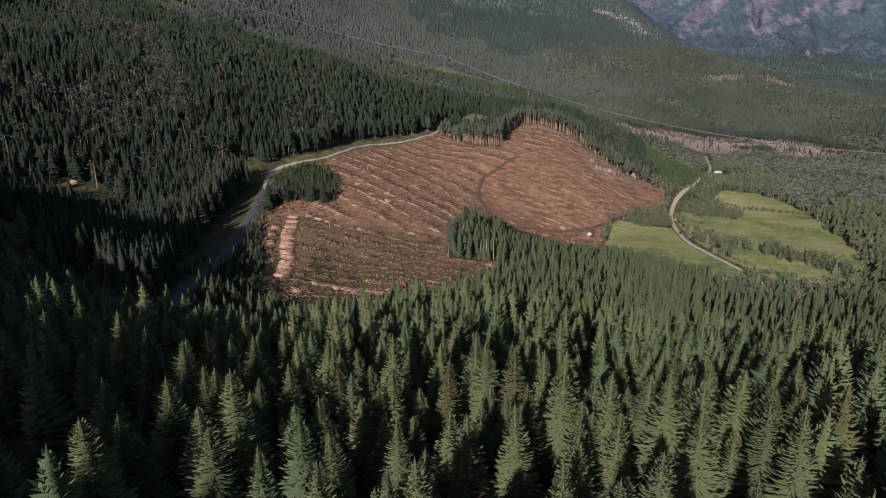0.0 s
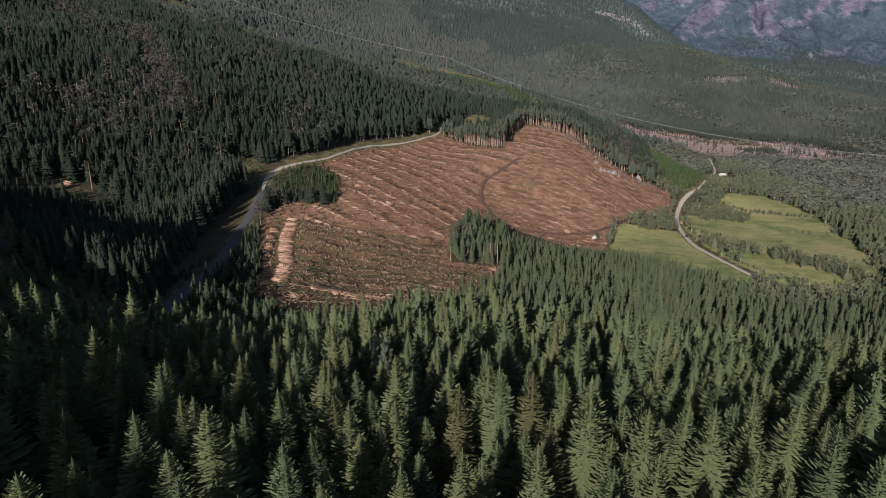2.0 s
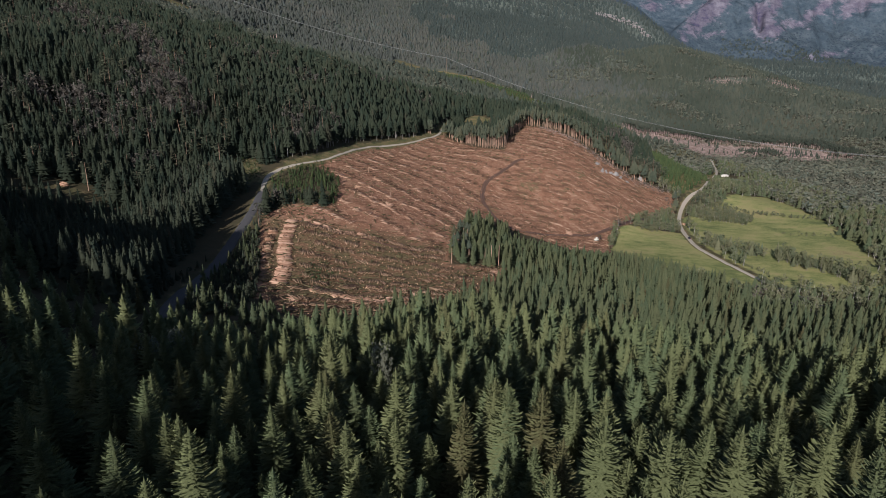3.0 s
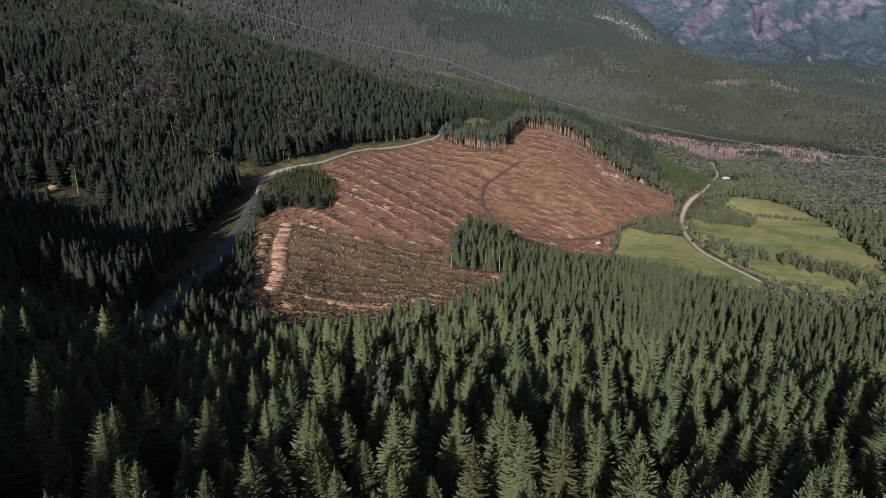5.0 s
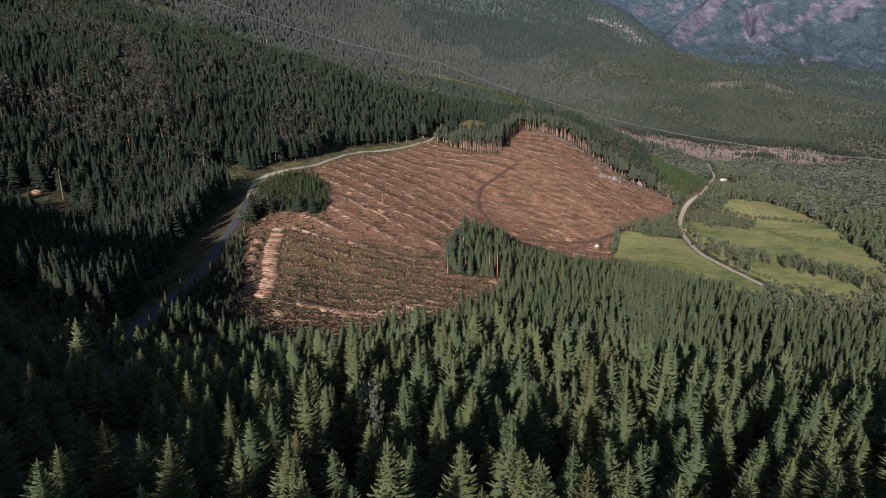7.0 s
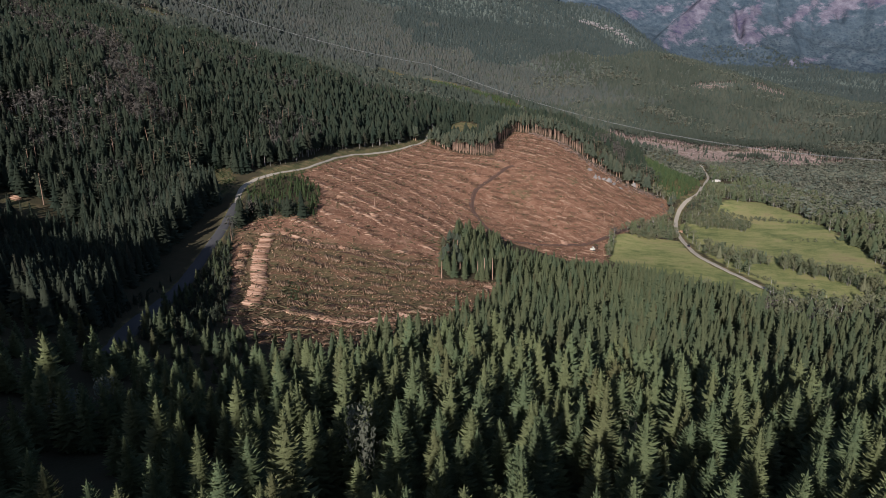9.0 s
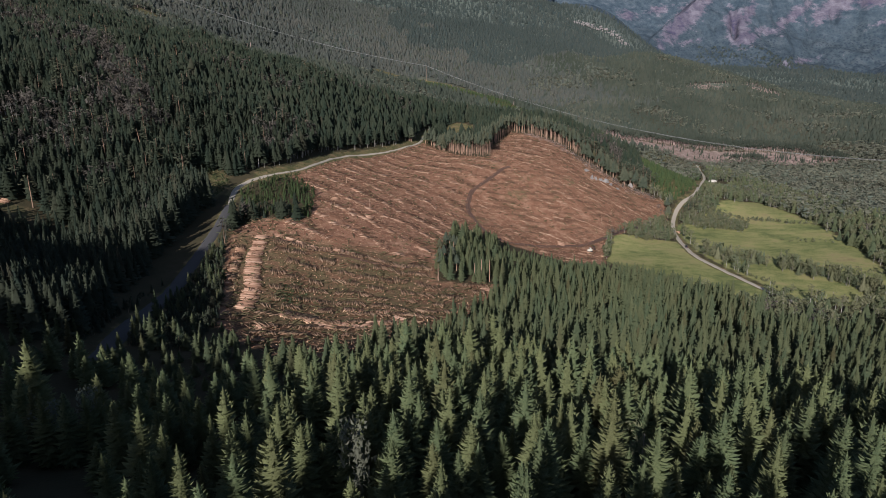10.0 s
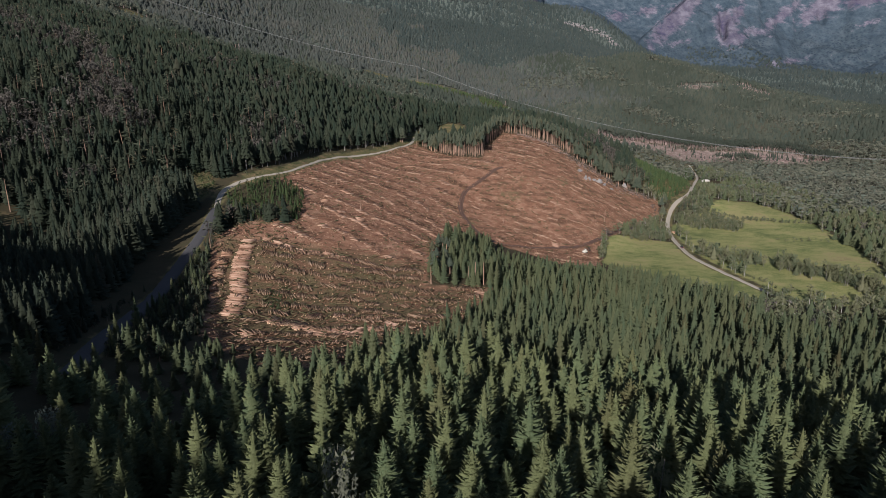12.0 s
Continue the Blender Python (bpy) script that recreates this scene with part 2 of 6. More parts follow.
MOUNTAIN = mountain_material()
STEEL = plain("galvanised_wire", (0.2, 0.21, 0.22), (0.3, 0.31, 0.32), 1.0, 0.5)

# ---------------------------------------------------------------- lie of the land
# broad swells and hollows: x, y, reach, height
BASE = (201.3, -0.1157, 0.0947)
NEAR_SLOPES = [(-95, 60, 71, -13.5), (-95, 170, 71, -55.9), (25, 60, 71, -22.1), (25, 170, 71, -37.8), (145, 60, 71, 16.2), (145, 170, 71, -63.3), (-170, 300, 75, -38.7), (-60, 290, 75, -69.0), (60, 300, 75, -74.5), (-30, 270, 52, -5.7), (120, 370, 60, 28.5), (30, 490, 60, -11.4), (150, 520, 60, -9.9)]
CLEARING_SLOPES = [(190, 330, 75, -79.3), (-140, 440, 75, -55.8), (-20, 420, 75, -56.2), (100, 430, 75, -103.9), (230, 520, 75, -66.1), (-40, 560, 75, -73.0), (80, 580, 75, -36.2), (190, 640, 75, -24.4), (20, 700, 75, -65.1), (-215, 330, 82, -31.1), (-280, 560, 98, 18.6), (-165, 600, 82, -43.2), (290, 420, 75, -17.9), (-20, 640, 75, -14.2), (-120, 850, 120, -63.3), (60, 1120, 120, 16.5), (60, 860, 105, -22.9)]
FAR_HILLS = [(-300, 500, 165, -85.0), (-420, 800, 225, -75.6), (350, 750, 195, -150.1), (600, 1000, 225, -151.5), (650, 1480, 248, 23.4), (250, 1400, 248, -152.9), (-300, 1300, 315, -175.7), (950, 1400, 300, -107.0), (-500, 100, 262, -174.6), (500, 300, 225, -172.6), (100, 1000, 150, -66.8), (0, -120, 165, -41.2), (350, -100, 195, -114.4), (-300, -100, 195, -23.3), (-1200, 600, 525, 48.5), (1100, 400, 338, -160.6)]
DISTANT_HILLS = [(0, 1900, 375, -72.6), (600, 2700, 450, 87.3), (-500, 1900, 375, -128.6), (850, 2500, 248, -123.4), (900, 3100, 248, -17.0), (1600, 2000, 525, -170.4), (-900, 2000, 525, 285.8), (2200, 3200, 525, -185.8), (820, 3050, 165, 76.2), (1280, 2950, 195, -127.8), (850, 2000, 195, -77.3), (500, 2000, 195, -25.5), (950, 2300, 195, -42.9), (1880, 2350, 300, 92.0)]
# unseen hills added to shade the near trees and the west road
SHADE_HILLS = [(-180, -90, 60, 44.0), (-110, -90, 45, 26.0), (-80, -90, 26, 13.0), (-430, 70, 100, 85.0), (-208, 93, 19, 35.0)]


def smooth01(a, b, v):
    s = np.clip((v - a) / (b - a), 0, 1)
    return s * s * (3 - 2 * s)


WAVES = np.random.RandomState(5).uniform(-1, 1, (40, 3))


def ripple(x, y, size, seed=0, octaves=5):
    """Soft rolling noise between about -1 and 1."""
    total = np.zeros_like(x)
    for k in range(octaves):
        for j in range(3):
            a, b, ph = WAVES[(seed * 7 + k * 3 + j) % 40]
            n = math.hypot(a, b) + 1e-6
            f = 2 ** k * 6.28 / size * (0.7 + 0.3 * abs(ph))
            total += np.sin((a / n * x + b / n * y) * f + ph * 9 + np.sin((b / n * x - a / n * y) * f * 0.6 + a * 7)) * 0.6 ** k / 3
    return total


def ground_z(x, y):
    x, y = np.asarray(x, float), np.asarray(y, float)
    z = BASE[0] + BASE[1] * x + BASE[2] * y
    for cx, cy, r, hgt in NEAR_SLOPES + CLEARING_SLOPES + FAR_HILLS + DISTANT_HILLS + SHADE_HILLS:
        z = z + hgt * np.exp(-((x - cx) ** 2 + (y - cy) ** 2) / (2.0 * r * r))
    z = z - 3.0 * np.exp(-(((z - 4) / 10) ** 2))
    floor = 3 - 0.014 * (x - 250)
    z = 4.0 * np.logaddexp(z / 4.0, floor / 4.0)
    far = np.hypot(x, y)
    bearing = x / np.maximum(y, 200)
    # the main mountain ends in a spur that slants down to a side valley, with a farther mountain behind
    wall = 1000 * smooth01(3150, 4800, far) * smooth01(0, 1500, y)
    spur = 126 + far * (0.064 + 0.78 * (bearing - 0.362)) - z
    side = smooth01(0.17, 0.22, bearing)
    wall = side * np.clip(np.minimum(wall, spur), 0, 1000) + (1 - side) * wall
    z = z + wall
    z = z + side * np.maximum(1150 * smooth01(3950, 5500, far) - wall, 0)
    z = z + smooth01(700, 1500, far) * 8 * ripple(x, y, 330, 2, 4)
    z = z + 5.0 * ripple(x, y, 130, 11, 3) * smooth01(-125, -190, x) * smooth01(360, 430, y)
    return z + 0.35 * ripple(x, y, 23, 4, 3)


def gz(x, y):
    return float(ground_z(np.array([x], float), np.array([y], float))[0])


def inside(poly, x, y):
    """Which of the points lie in the polygon."""
    odd = np.zeros(np.shape(x), bool)
    for (x0, y0), (x1, y1) in zip(poly, poly[1:] + poly[:1]):
        if y0 != y1:
            odd ^= ((y0 > y) != (y1 > y)) & (x < (x1 - x0) * (y - y0) / (y1 - y0) + x0)
    return odd


def off_line(line, x, y):
    """Distance of the points from a polyline."""
    best = np.full(np.shape(x), 1e9)
    for (x0, y0), (x1, y1) in zip(line, line[1:]):
        dx, dy = x1 - x0, y1 - y0
        s = np.clip(((x - x0) * dx + (y - y0) * dy) / (dx * dx + dy * dy), 0, 1)
        best = np.minimum(best, np.hypot(x - x0 - s * dx, y - y0 - s * dy))
    return best


def signed(poly, x, y):
    """Distance from the polygon's edge, positive inside it."""
    d = off_line(poly + poly[:1], x, y)
    return np.where(inside(poly, x, y), d, -d)


FELLED = [(-84, 256), (-95, 299), (-105, 331), (-111, 368), (-100, 384), (-72, 386), (-77, 437), (-98, 466), (-71, 549), (-34, 602),
          (-4, 664), (36, 590), (57, 575), (66, 632), (93, 700), (130, 646), (149, 610), (184, 590), (226, 592), (211, 549), (162, 500),
          (135, 474), (124, 442), (112, 410), (88, 408), (72, 424), (46, 432), (17, 411), (5, 387), (3, 351), (1, 328), (33, 330), (24, 300), (-4, 240), (-29, 214), (-57, 226)]
MEADOW_WEST = [(120, 425), (143, 482), (165, 492), (196, 490), (189, 444), (197, 400), (202, 372), (190, 345), (171, 342), (150, 372)]
MEADOW_EAST = [(214, 540), (240, 560), (300, 625), (352, 651), (352, 560), (330, 470), (309, 420), (270, 346), (234, 345), (212, 362),
               (201, 409), (199, 461), (207, 504)]
ROAD_WEST = [(-96, 196), (-104, 222), (-109, 250), (-113, 280), (-118, 327), (-120, 370), (-123, 403), (-127, 427), (-123, 446), (-114, 461)]
TRACK_NORTH = [(-114, 461), (-94, 490), (-73, 556), (-35, 607), (-10, 655), (-3, 692), (8, 720)]
ROAD_EAST = [(426, 963), (383, 844), (351, 783), (310, 702), (274, 632), (244, 596), (226, 567), (209, 527), (198, 484), (192, 445), (194, 419),
             (199, 390), (205, 369), (212, 342), (226, 300)]
MUD_WEST = [(71, 553), (64, 548), (47, 523), (36, 508), (31, 492), (29, 474), (33, 456), (43, 436), (58, 434), (74, 440)]
MUD_EAST = [(74, 440), (96, 449), (108, 454), (122, 463), (143, 484), (170, 509), (199, 544), (214, 563)]
CORRIDOR = [(-470, 1120), (-319, 1150), (0, 1165), (100, 1115), (200, 1060), (305, 990)]
SECOND_FELLING = [(296, 968), (330, 990), (384, 994), (440, 992), (490, 1004), (545, 1018), (575, 978), (632, 972), (672, 998), (648, 1062), (606, 1084), (552, 1074), (488, 1068), (440, 1048), (378, 1030), (306, 1000)]
GAPS = [(645, 1404, 40, 11), (775, 1402, 42, 26), (40, 728, 21, 38), (-146, 428, 13, 26), (-216, 346, 19, 9), (-27, 762, 9, 17), (14, 770, 10, 9), (-84, 150, 13, 9)]
SHADED_GLADE = [(-135, 315), (-138, 340), (-137, 385), (-136, 398), (-132, 404), (-121, 403), (-116, 358), (-120, 318), (-109, 258), (-104, 237), (-123, 256)]
GREEN_STRIP = [(-100, 1472), (13, 1462), (135, 1442), (180, 1420)]
GREY_BAND = [(-402, 664), (-367, 646), (-330, 640), (-280, 592), (-251, 562), (-234, 519), (-205, 470)]
GREY_BAND_LOW = [(-345, 420), (-290, 432), (-265, 440)]
YOUNG = [(224, 588), (246, 604), (274, 640), (334, 750), (376, 838), (408, 920), (424, 966), (384, 986), (328, 984), (280, 900), (238, 740), (224, 655)]
SAPLINGS = [(-124, 418), (-121, 436), (-110, 452), (-97, 468), (-76, 438), (-71, 388), (-100, 386), (-113, 392)]


# strip roads of the felled area: heading of the rows, spacing, share of logs
def strip_field(x, y):
    """Which block of rows a point belongs to, and its distance across and along the rows."""
    low = (y < 352 - 0.1 * x) & (x < 40)
    east = (~low) & (x > 27 + np.maximum(0, (y - 490) * 0.75)) & (x > 27)
    head = np.where(low, radians(-7), np.where(east, radians(-19), radians(-38)))
    gap = np.where(low, 10.5, np.where(east, 7.5, 19.0))
    across = -np.sin(head) * x + np.cos(head) * y + 2.6 * ripple(x, y, 70, 9, 2) + 1.3 * ripple(x, y, 26, 5, 2)
    along = np.cos(head) * x + np.sin(head) * y
    return np.where(low, 0, np.where(east, 2, 1)), head, gap, across, along


def brush_mat(x, y):
    block, head, gap, across, along = strip_field(x, y)
    d = np.abs((across / gap) % 1 - 0.5) * gap
    return np.clip(1.5 - d / 2.6, 0, 1) * np.clip(0.92 + 0.5 * ripple(x, y, 34, 8, 3), 0.3, 1.1) * np.where(block == 2, 0.62, np.where(block == 0, 0.15, 0.9)) + np.where(block == 0, 0.52, 0.0)


def landscape():
    """The one sheet of ground, finest round the felled area, out to the far mountains."""
    def spread(lo, a, b, hi, step, grow):
        mid = list(np.arange(a, b + 0.1, step))
        left, right, s = [], [], step
        while (left[-1] if left else a) > lo:
            s *= grow
            left.append((left[-1] if left else a) - s)
        s = step
        while (right[-1] if right else b) < hi:
            s *= grow
            right.append((right[-1] if right else b) + s)
        return np.array(left[::-1] + mid + right)
    xs, ys = spread(-3200, -240, 400, 4400, 4.0, 1.05), spread(-1500, 30, 720, 5200, 4.0, 1.03)
    X, Y = np.meshgrid(xs, ys)
    x, y = X.ravel(), Y.ravel()
    z = ground_z(x, y)
    z = z - 190 * smooth01(3060, 3400, np.hypot(x, y)) * smooth01(700, 850, x) * smooth01(2150, 2300, y)
    felled = np.clip(0.5 + signed(FELLED, x, y) / 12, 0, 1)
    me = bpy.data.meshes.new("ground")
    nx, ny = len(xs), len(ys)
    i = np.arange((ny - 1) * (nx - 1))
    a = i // (nx - 1) * nx + i % (nx - 1)
    quads = np.stack([a, a + 1, a + nx + 1, a + nx], 1)
    me.from_pydata(np.stack([x, y, z], 1).tolist(), [], quads.tolist())
    far = np.hypot(x, y)
    crag = np.clip(0.15 + 0.85 * smooth01(3300, 3900, far), 0, 1)
    near_gap = np.zeros_like(x)
    for gx, gy, rx, ry in GAPS[:2]:
        near_gap = np.maximum(near_gap, np.clip(1.5 - np.hypot((x - gx) / rx, (y - gy) / ry), 0, 1))
    verge = np.maximum.reduce([np.clip(1.3 - off_line(l, x, y) / w, 0, 1) for l, w in ((ROAD_WEST, 4), (TRACK_NORTH, 11), (ROAD_EAST, 4))])
    verge = np.maximum(verge, 0.9 * np.clip(1.5 - np.hypot((x - 13) / 9, (y - 458) / 10), 0, 1))
    line = np.minimum(off_line(CORRIDOR, x, y), off_line(GREEN_STRIP, x, y))
    verge = np.maximum(verge, np.clip(1.5 - np.hypot((x + 146) / 13, (y - 428) / 26), 0, 1))
    verge = np.maximum(verge, 0.5 * np.clip(1.5 - np.hypot((x + 216) / 19, (y - 348) / 8), 0, 1))
    verge = np.maximum(verge, 0.9 * np.clip(1.5 - np.hypot((x - 40) / 20, (y - 732) / 30), 0, 1))
    verge = np.maximum(verge, np.clip(1.5 - line / 20, 0, 1))
    verge = np.maximum(verge, np.clip(0.5 + signed(YOUNG, x, y) / 20, 0, 1) * 0.9)
    meadow = np.maximum.reduce([0.75 * np.clip(1.5 - np.hypot((x - 40) / 20, (y - 732) / 30), 0, 1), np.clip(0.5 + signed(MEADOW_WEST, x, y) / 10, 0, 1), np.clip(0.5 + signed(MEADOW_EAST, x, y) / 14, 0, 1)])
    fields = {"felled": felled, "brush": brush_mat(x, y) * smooth01(-2, 6, signed(FELLED, x, y)), "meadow": meadow, "verge": verge, "moss": 0.75 * np.clip(0.5 + (352 - 0.1 * x - y) / 14, 0, 1) * smooth01(-1, 6, signed(FELLED, x, y)) * smooth01(45, 35, x),
              "corridor": np.maximum(np.clip(0.5 + signed(SECOND_FELLING, x, y) / 20, 0, 1), near_gap),
              # masks by distance, fading the ground to its hazy far colours
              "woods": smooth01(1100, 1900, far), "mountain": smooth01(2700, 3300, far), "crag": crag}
    for name, v in fields.items():
        me.attributes.new(name, "FLOAT", "POINT").data.foreach_set("value", v.astype(np.float32))
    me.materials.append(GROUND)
    me.polygons.foreach_set("use_smooth", [True] * len(quads))
    tagged(new("ground", me), "valley ground with forest floor, felled slope, meadows and mountains", "ground", kind="structure")


landscape()


# rock faces of the mountain: bearing, rise, half breadth, half height, slant, bareness
ROCK_FACES = [(0.417, 0.092, 0.050, 0.024, 0.78, 1.0), (0.40, 0.078, 0.035, 0.010, 0.7, 0.8), (0.497, 0.085, 0.020, 0.022, -0.3, 1.0), (0.512, 0.064, 0.028, 0.015, 0.0, 0.95), (0.517, 0.096, 0.014, 0.018, 0.9, 0.9),
              (0.552, 0.070, 0.035, 0.006, -0.12, 0.7), (0.590, 0.090, 0.040, 0.013, 0.5, 0.8), (0.655, 0.098, 0.045, 0.018, 0.35, 1.0), (0.725, 0.105, 0.055, 0.012, 0.1, 0.95), (0.735, 0.075, 0.028, 0.005, 0.25, 0.75),
              (0.610, 0.029, 0.060, 0.005, 0.1, 0.65), (0.325, 0.100, 0.022, 0.010, -0.2, 0.75), (0.372, 0.107, 0.030, 0.009, 0.2, 0.75), (0.430, 0.060, 0.045, 0.005, 0.1, 0.6)]
# gullies that cut into it: bearing, rise, half breadth, half height, depth
GULLIES = [(0.496, 0.082, 0.0055, 0.016, 75), (0.655, 0.092, 0.006, 0.012, 55), (0.462, 0.080, 0.004, 0.014, 30), (0.56, 0.095, 0.006, 0.02, 30), (0.70, 0.06, 0.008, 0.02, 25), (0.62, 0.07, 0.006, 0.02, 25)]


def mountain_z(x, y):
    z = ground_z(x, y)
    far = np.hypot(x, y)
    bearing = x / y
    lift = smooth01(3050, 3600, far)
    rough = np.array([noise.ridged_multi_fractal(Vector((a / 520, b / 700, 3.7)), 0.9, 2.1, 6, 1.0, 2.0) - 1.1 for a, b in zip(x, y)])
    knobs = np.array([noise.fractal(Vector((a / 120, b / 120, 8.1)), 0.75, 2.0, 5) for a, b in zip(x, y)])
    calm = 0.12 + 0.88 * smooth01(0.40, 0.52, bearing)
    z = z + lift * (60 * calm * rough + (8 + 20 * calm) * knobs) + (1 - lift) * 4 * knobs - 8 * smooth01(3070, 3010, far)
    rise = (z - 126) / far
    for gb, gr, rb, rr, deep in GULLIES:
        u = bearing - gb
        z = z - deep * np.exp(-(((u + 0.25 * (rise - gr)) / rb) ** 2 + ((rise - gr) / rr) ** 2)) * smooth01(4300, 4000, far)
    return z


def far_mountain():
    """The rocky mountain side that closes the valley, laid out as a fan."""
    turns = np.concatenate([np.arange(0.06, 0.20, 0.01), np.arange(0.20, 0.86, 0.0035), np.arange(0.86, 1.25, 0.02)])
    reach = np.concatenate([np.arange(3012, 4300, 17.0), np.arange(4300, 5700, 40.0)])
    B, R = np.meshgrid(turns, reach)
    y = (R / np.sqrt(1 + B * B)).ravel()
    x = B.ravel() * y
    z = mountain_z(x, y)
    nx, ny = len(turns), len(reach)
    i = np.arange((ny - 1) * (nx - 1))
    a = i // (nx - 1) * nx + i % (nx - 1)
    quads = np.stack([a, a + 1, a + nx + 1, a + nx], 1)
    me = bpy.data.meshes.new("mountain")
    me.from_pydata(np.stack([x, y, z], 1).tolist(), [], quads.tolist())
    me.attributes.new("height", "FLOAT", "POINT").data.foreach_set("value", z.astype(np.float32))
    bearing, rise = x / y, (z - 126) / np.hypot(x, y)
    crag = np.zeros_like(x)
    for cb, cr, rb, rr, slant, bare in ROCK_FACES:
        u, v = bearing - cb, rise - cr
        crag = np.maximum(crag, bare * np.exp(-((u / rb) ** 2 + ((v - slant * u) / rr) ** 2)))
    me.attributes.new("crag", "FLOAT", "POINT").data.foreach_set("value", crag.astype(np.float32))
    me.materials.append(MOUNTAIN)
    me.polygons.foreach_set("use_smooth", [True] * len(quads))
    tagged(new("mountain", me), "distant mountain side of rock, scree and birch woods, tinted haze-blue", "mountain", kind="structure")


far_mountain()

# ---------------------------------------------------------------- helpers for things


def part(name, bm, material, parent=None, label=""):
    me = bpy.data.meshes.new(name)
    bm.to_mesh(me)
    bm.free()
    for mat in material if isinstance(material, (list, tuple)) else [material]:
        me.materials.append(mat)
    ob = new(name, me)
    if parent:
        ob.parent = parent
    return tagged(ob, label)


def tri_mesh(name, V, F, mat_index, materials, tone=None, N=None):
    me = bpy.data.meshes.new(name)
    V, F = np.ascontiguousarray(V, np.float32), np.ascontiguousarray(F, np.int32)
    me.vertices.add(len(V))
    me.loops.add(len(F) * 3)
    me.polygons.add(len(F))
    me.vertices.foreach_set("co", V.ravel())
    me.loops.foreach_set("vertex_index", F.ravel())
    me.polygons.foreach_set("loop_start", np.arange(0, len(F) * 3, 3, dtype=np.int32))
    me.polygons.foreach_set("material_index", np.ascontiguousarray(mat_index, np.int32))
    if tone is not None:
        me.attributes.new("tone", "FLOAT", "POINT").data.foreach_set("value", np.ascontiguousarray(tone, np.float32))
    if N is not None:
        me.attributes.new("custom_normal", "FLOAT_VECTOR", "POINT").data.foreach_set("vector", np.ascontiguousarray(N, np.float32).ravel())
    for mat in materials:
        me.materials.append(mat)
    me.update(calc_edges=True)
    return me


def crown_normals(V, F, seed, own=0.35):
    """Normals that swell outwards like the whole crown, a little ruffled, and faces turned to suit them."""
    rnd = np.random.RandomState(seed)
    out = np.hypot(V[:, 0], V[:, 1])[:, None]
    N = np.concatenate([V[:, :2] / np.maximum(out, 0.12), np.full((len(V), 1), 0.45)], 1)
    face = np.zeros((len(V), 3))
    P = V * (0.25, 0.25, 1.0)
    G = np.cross(P[F[:, 1]] - P[F[:, 0]], P[F[:, 2]] - P[F[:, 0]])
    G /= np.linalg.norm(G, axis=1)[:, None] + 1e-9
    F = np.where(((G * N[F].sum(1)).sum(1) < 0)[:, None], F[:, ::-1], F)
    G = np.where(((G * N[F].sum(1)).sum(1) < 0)[:, None], -G, G)
    for k in range(3):
        face[F[:, k]] += G
    N = N / np.linalg.norm(N, axis=1)[:, None] + own * face / (np.linalg.norm(face, axis=1)[:, None] + 1e-9) + rnd.normal(0, 0.12, V.shape)
    return F, N / np.linalg.norm(N, axis=1)[:, None]


def planted(templates, place, rnd, level=0.0):
    """Many copies of unit-high templates as one soup of triangles. place: rows of x, y, z, height, width."""
    Vs, Fs, Ms, Ts, Ns, n = [], [], [], [], [], 0
    pick = rnd.randint(0, len(templates), len(place))
    turn = rnd.uniform(0, 6.283, len(place))
    tone = rnd.uniform(0, 1, len(place))
    lean = rnd.normal(0, 0.025, (len(place), 2))
    for k, (V, F, M) in enumerate(templates):
        ids = np.where(pick == k)[0]
        if not len(ids):
            continue
        c, s = np.cos(turn[ids])[:, None], np.sin(turn[ids])[:, None]
        F, N = crown_normals(V, F, k)
        N = N * (1 - 0.75 * level) + np.array((0, 0, level))
        N /= np.linalg.norm(N, axis=1)[:, None]
        Ns.append(np.stack([N[:, 0] * c - N[:, 1] * s, N[:, 0] * s + N[:, 1] * c, np.broadcast_to(N[:, 2], (len(ids), len(N)))], 2).reshape(-1, 3))
        hgt, wid = place[ids, 3][:, None], place[ids, 4][:, None]
        P = np.empty((len(ids), len(V), 3))
        up = V[None, :, 2] * hgt
        P[:, :, 0] = (V[None, :, 0] * c - V[None, :, 1] * s) * wid + place[ids, 0][:, None] + lean[ids, 0][:, None] * up
        P[:, :, 1] = (V[None, :, 0] * s + V[None, :, 1] * c) * wid + place[ids, 1][:, None] + lean[ids, 1][:, None] * up
        P[:, :, 2] = up + place[ids, 2][:, None]
        Vs.append(P.reshape(-1, 3))
        Fs.append((F[None] + (np.arange(len(ids)) * len(V))[:, None, None] + n).reshape(-1, 3))
        Ms.append(np.tile(M, len(ids)))
        Ts.append(np.repeat(tone[ids], len(V)))
        n += len(ids) * len(V)
    return np.concatenate(Vs), np.concatenate(Fs), np.concatenate(Ms), np.concatenate(Ts), np.concatenate(Ns)


class Soup:
    def __init__(self):
        self.v, self.f, self.m = [], [], []

    def tri(self, a, b, c, m=0):
        n = len(self.v)
        self.v += [a, b, c]
        self.f.append((n, n + 1, n + 2))
        self.m.append(m)

    def fan(self, points, faces, m=0):
        n = len(self.v)
        self.v += points
        for f in faces:
            self.f.append(tuple(n + i for i in f))
            self.m.append(m)

    def stem(self, r0, r1, z0, z1, sides, m=1, bend=0.0):
        pts = []
        for z, r in ((z0, r0), (z1, r1)):
            for k in range(sides):
                a = 6.2832 * k / sides
                pts.append((r * math.cos(a) + bend * z, r * math.sin(a), z))
        fs = []
        for k in range(sides):
            j = (k + 1) % sides
            fs += [(k, j, sides + j), (k, sides + j, sides + k)]
        self.fan(pts, fs, m)

    def arrays(self):
        return np.array(self.v, float), np.array(self.f, int), np.array(self.m, int)


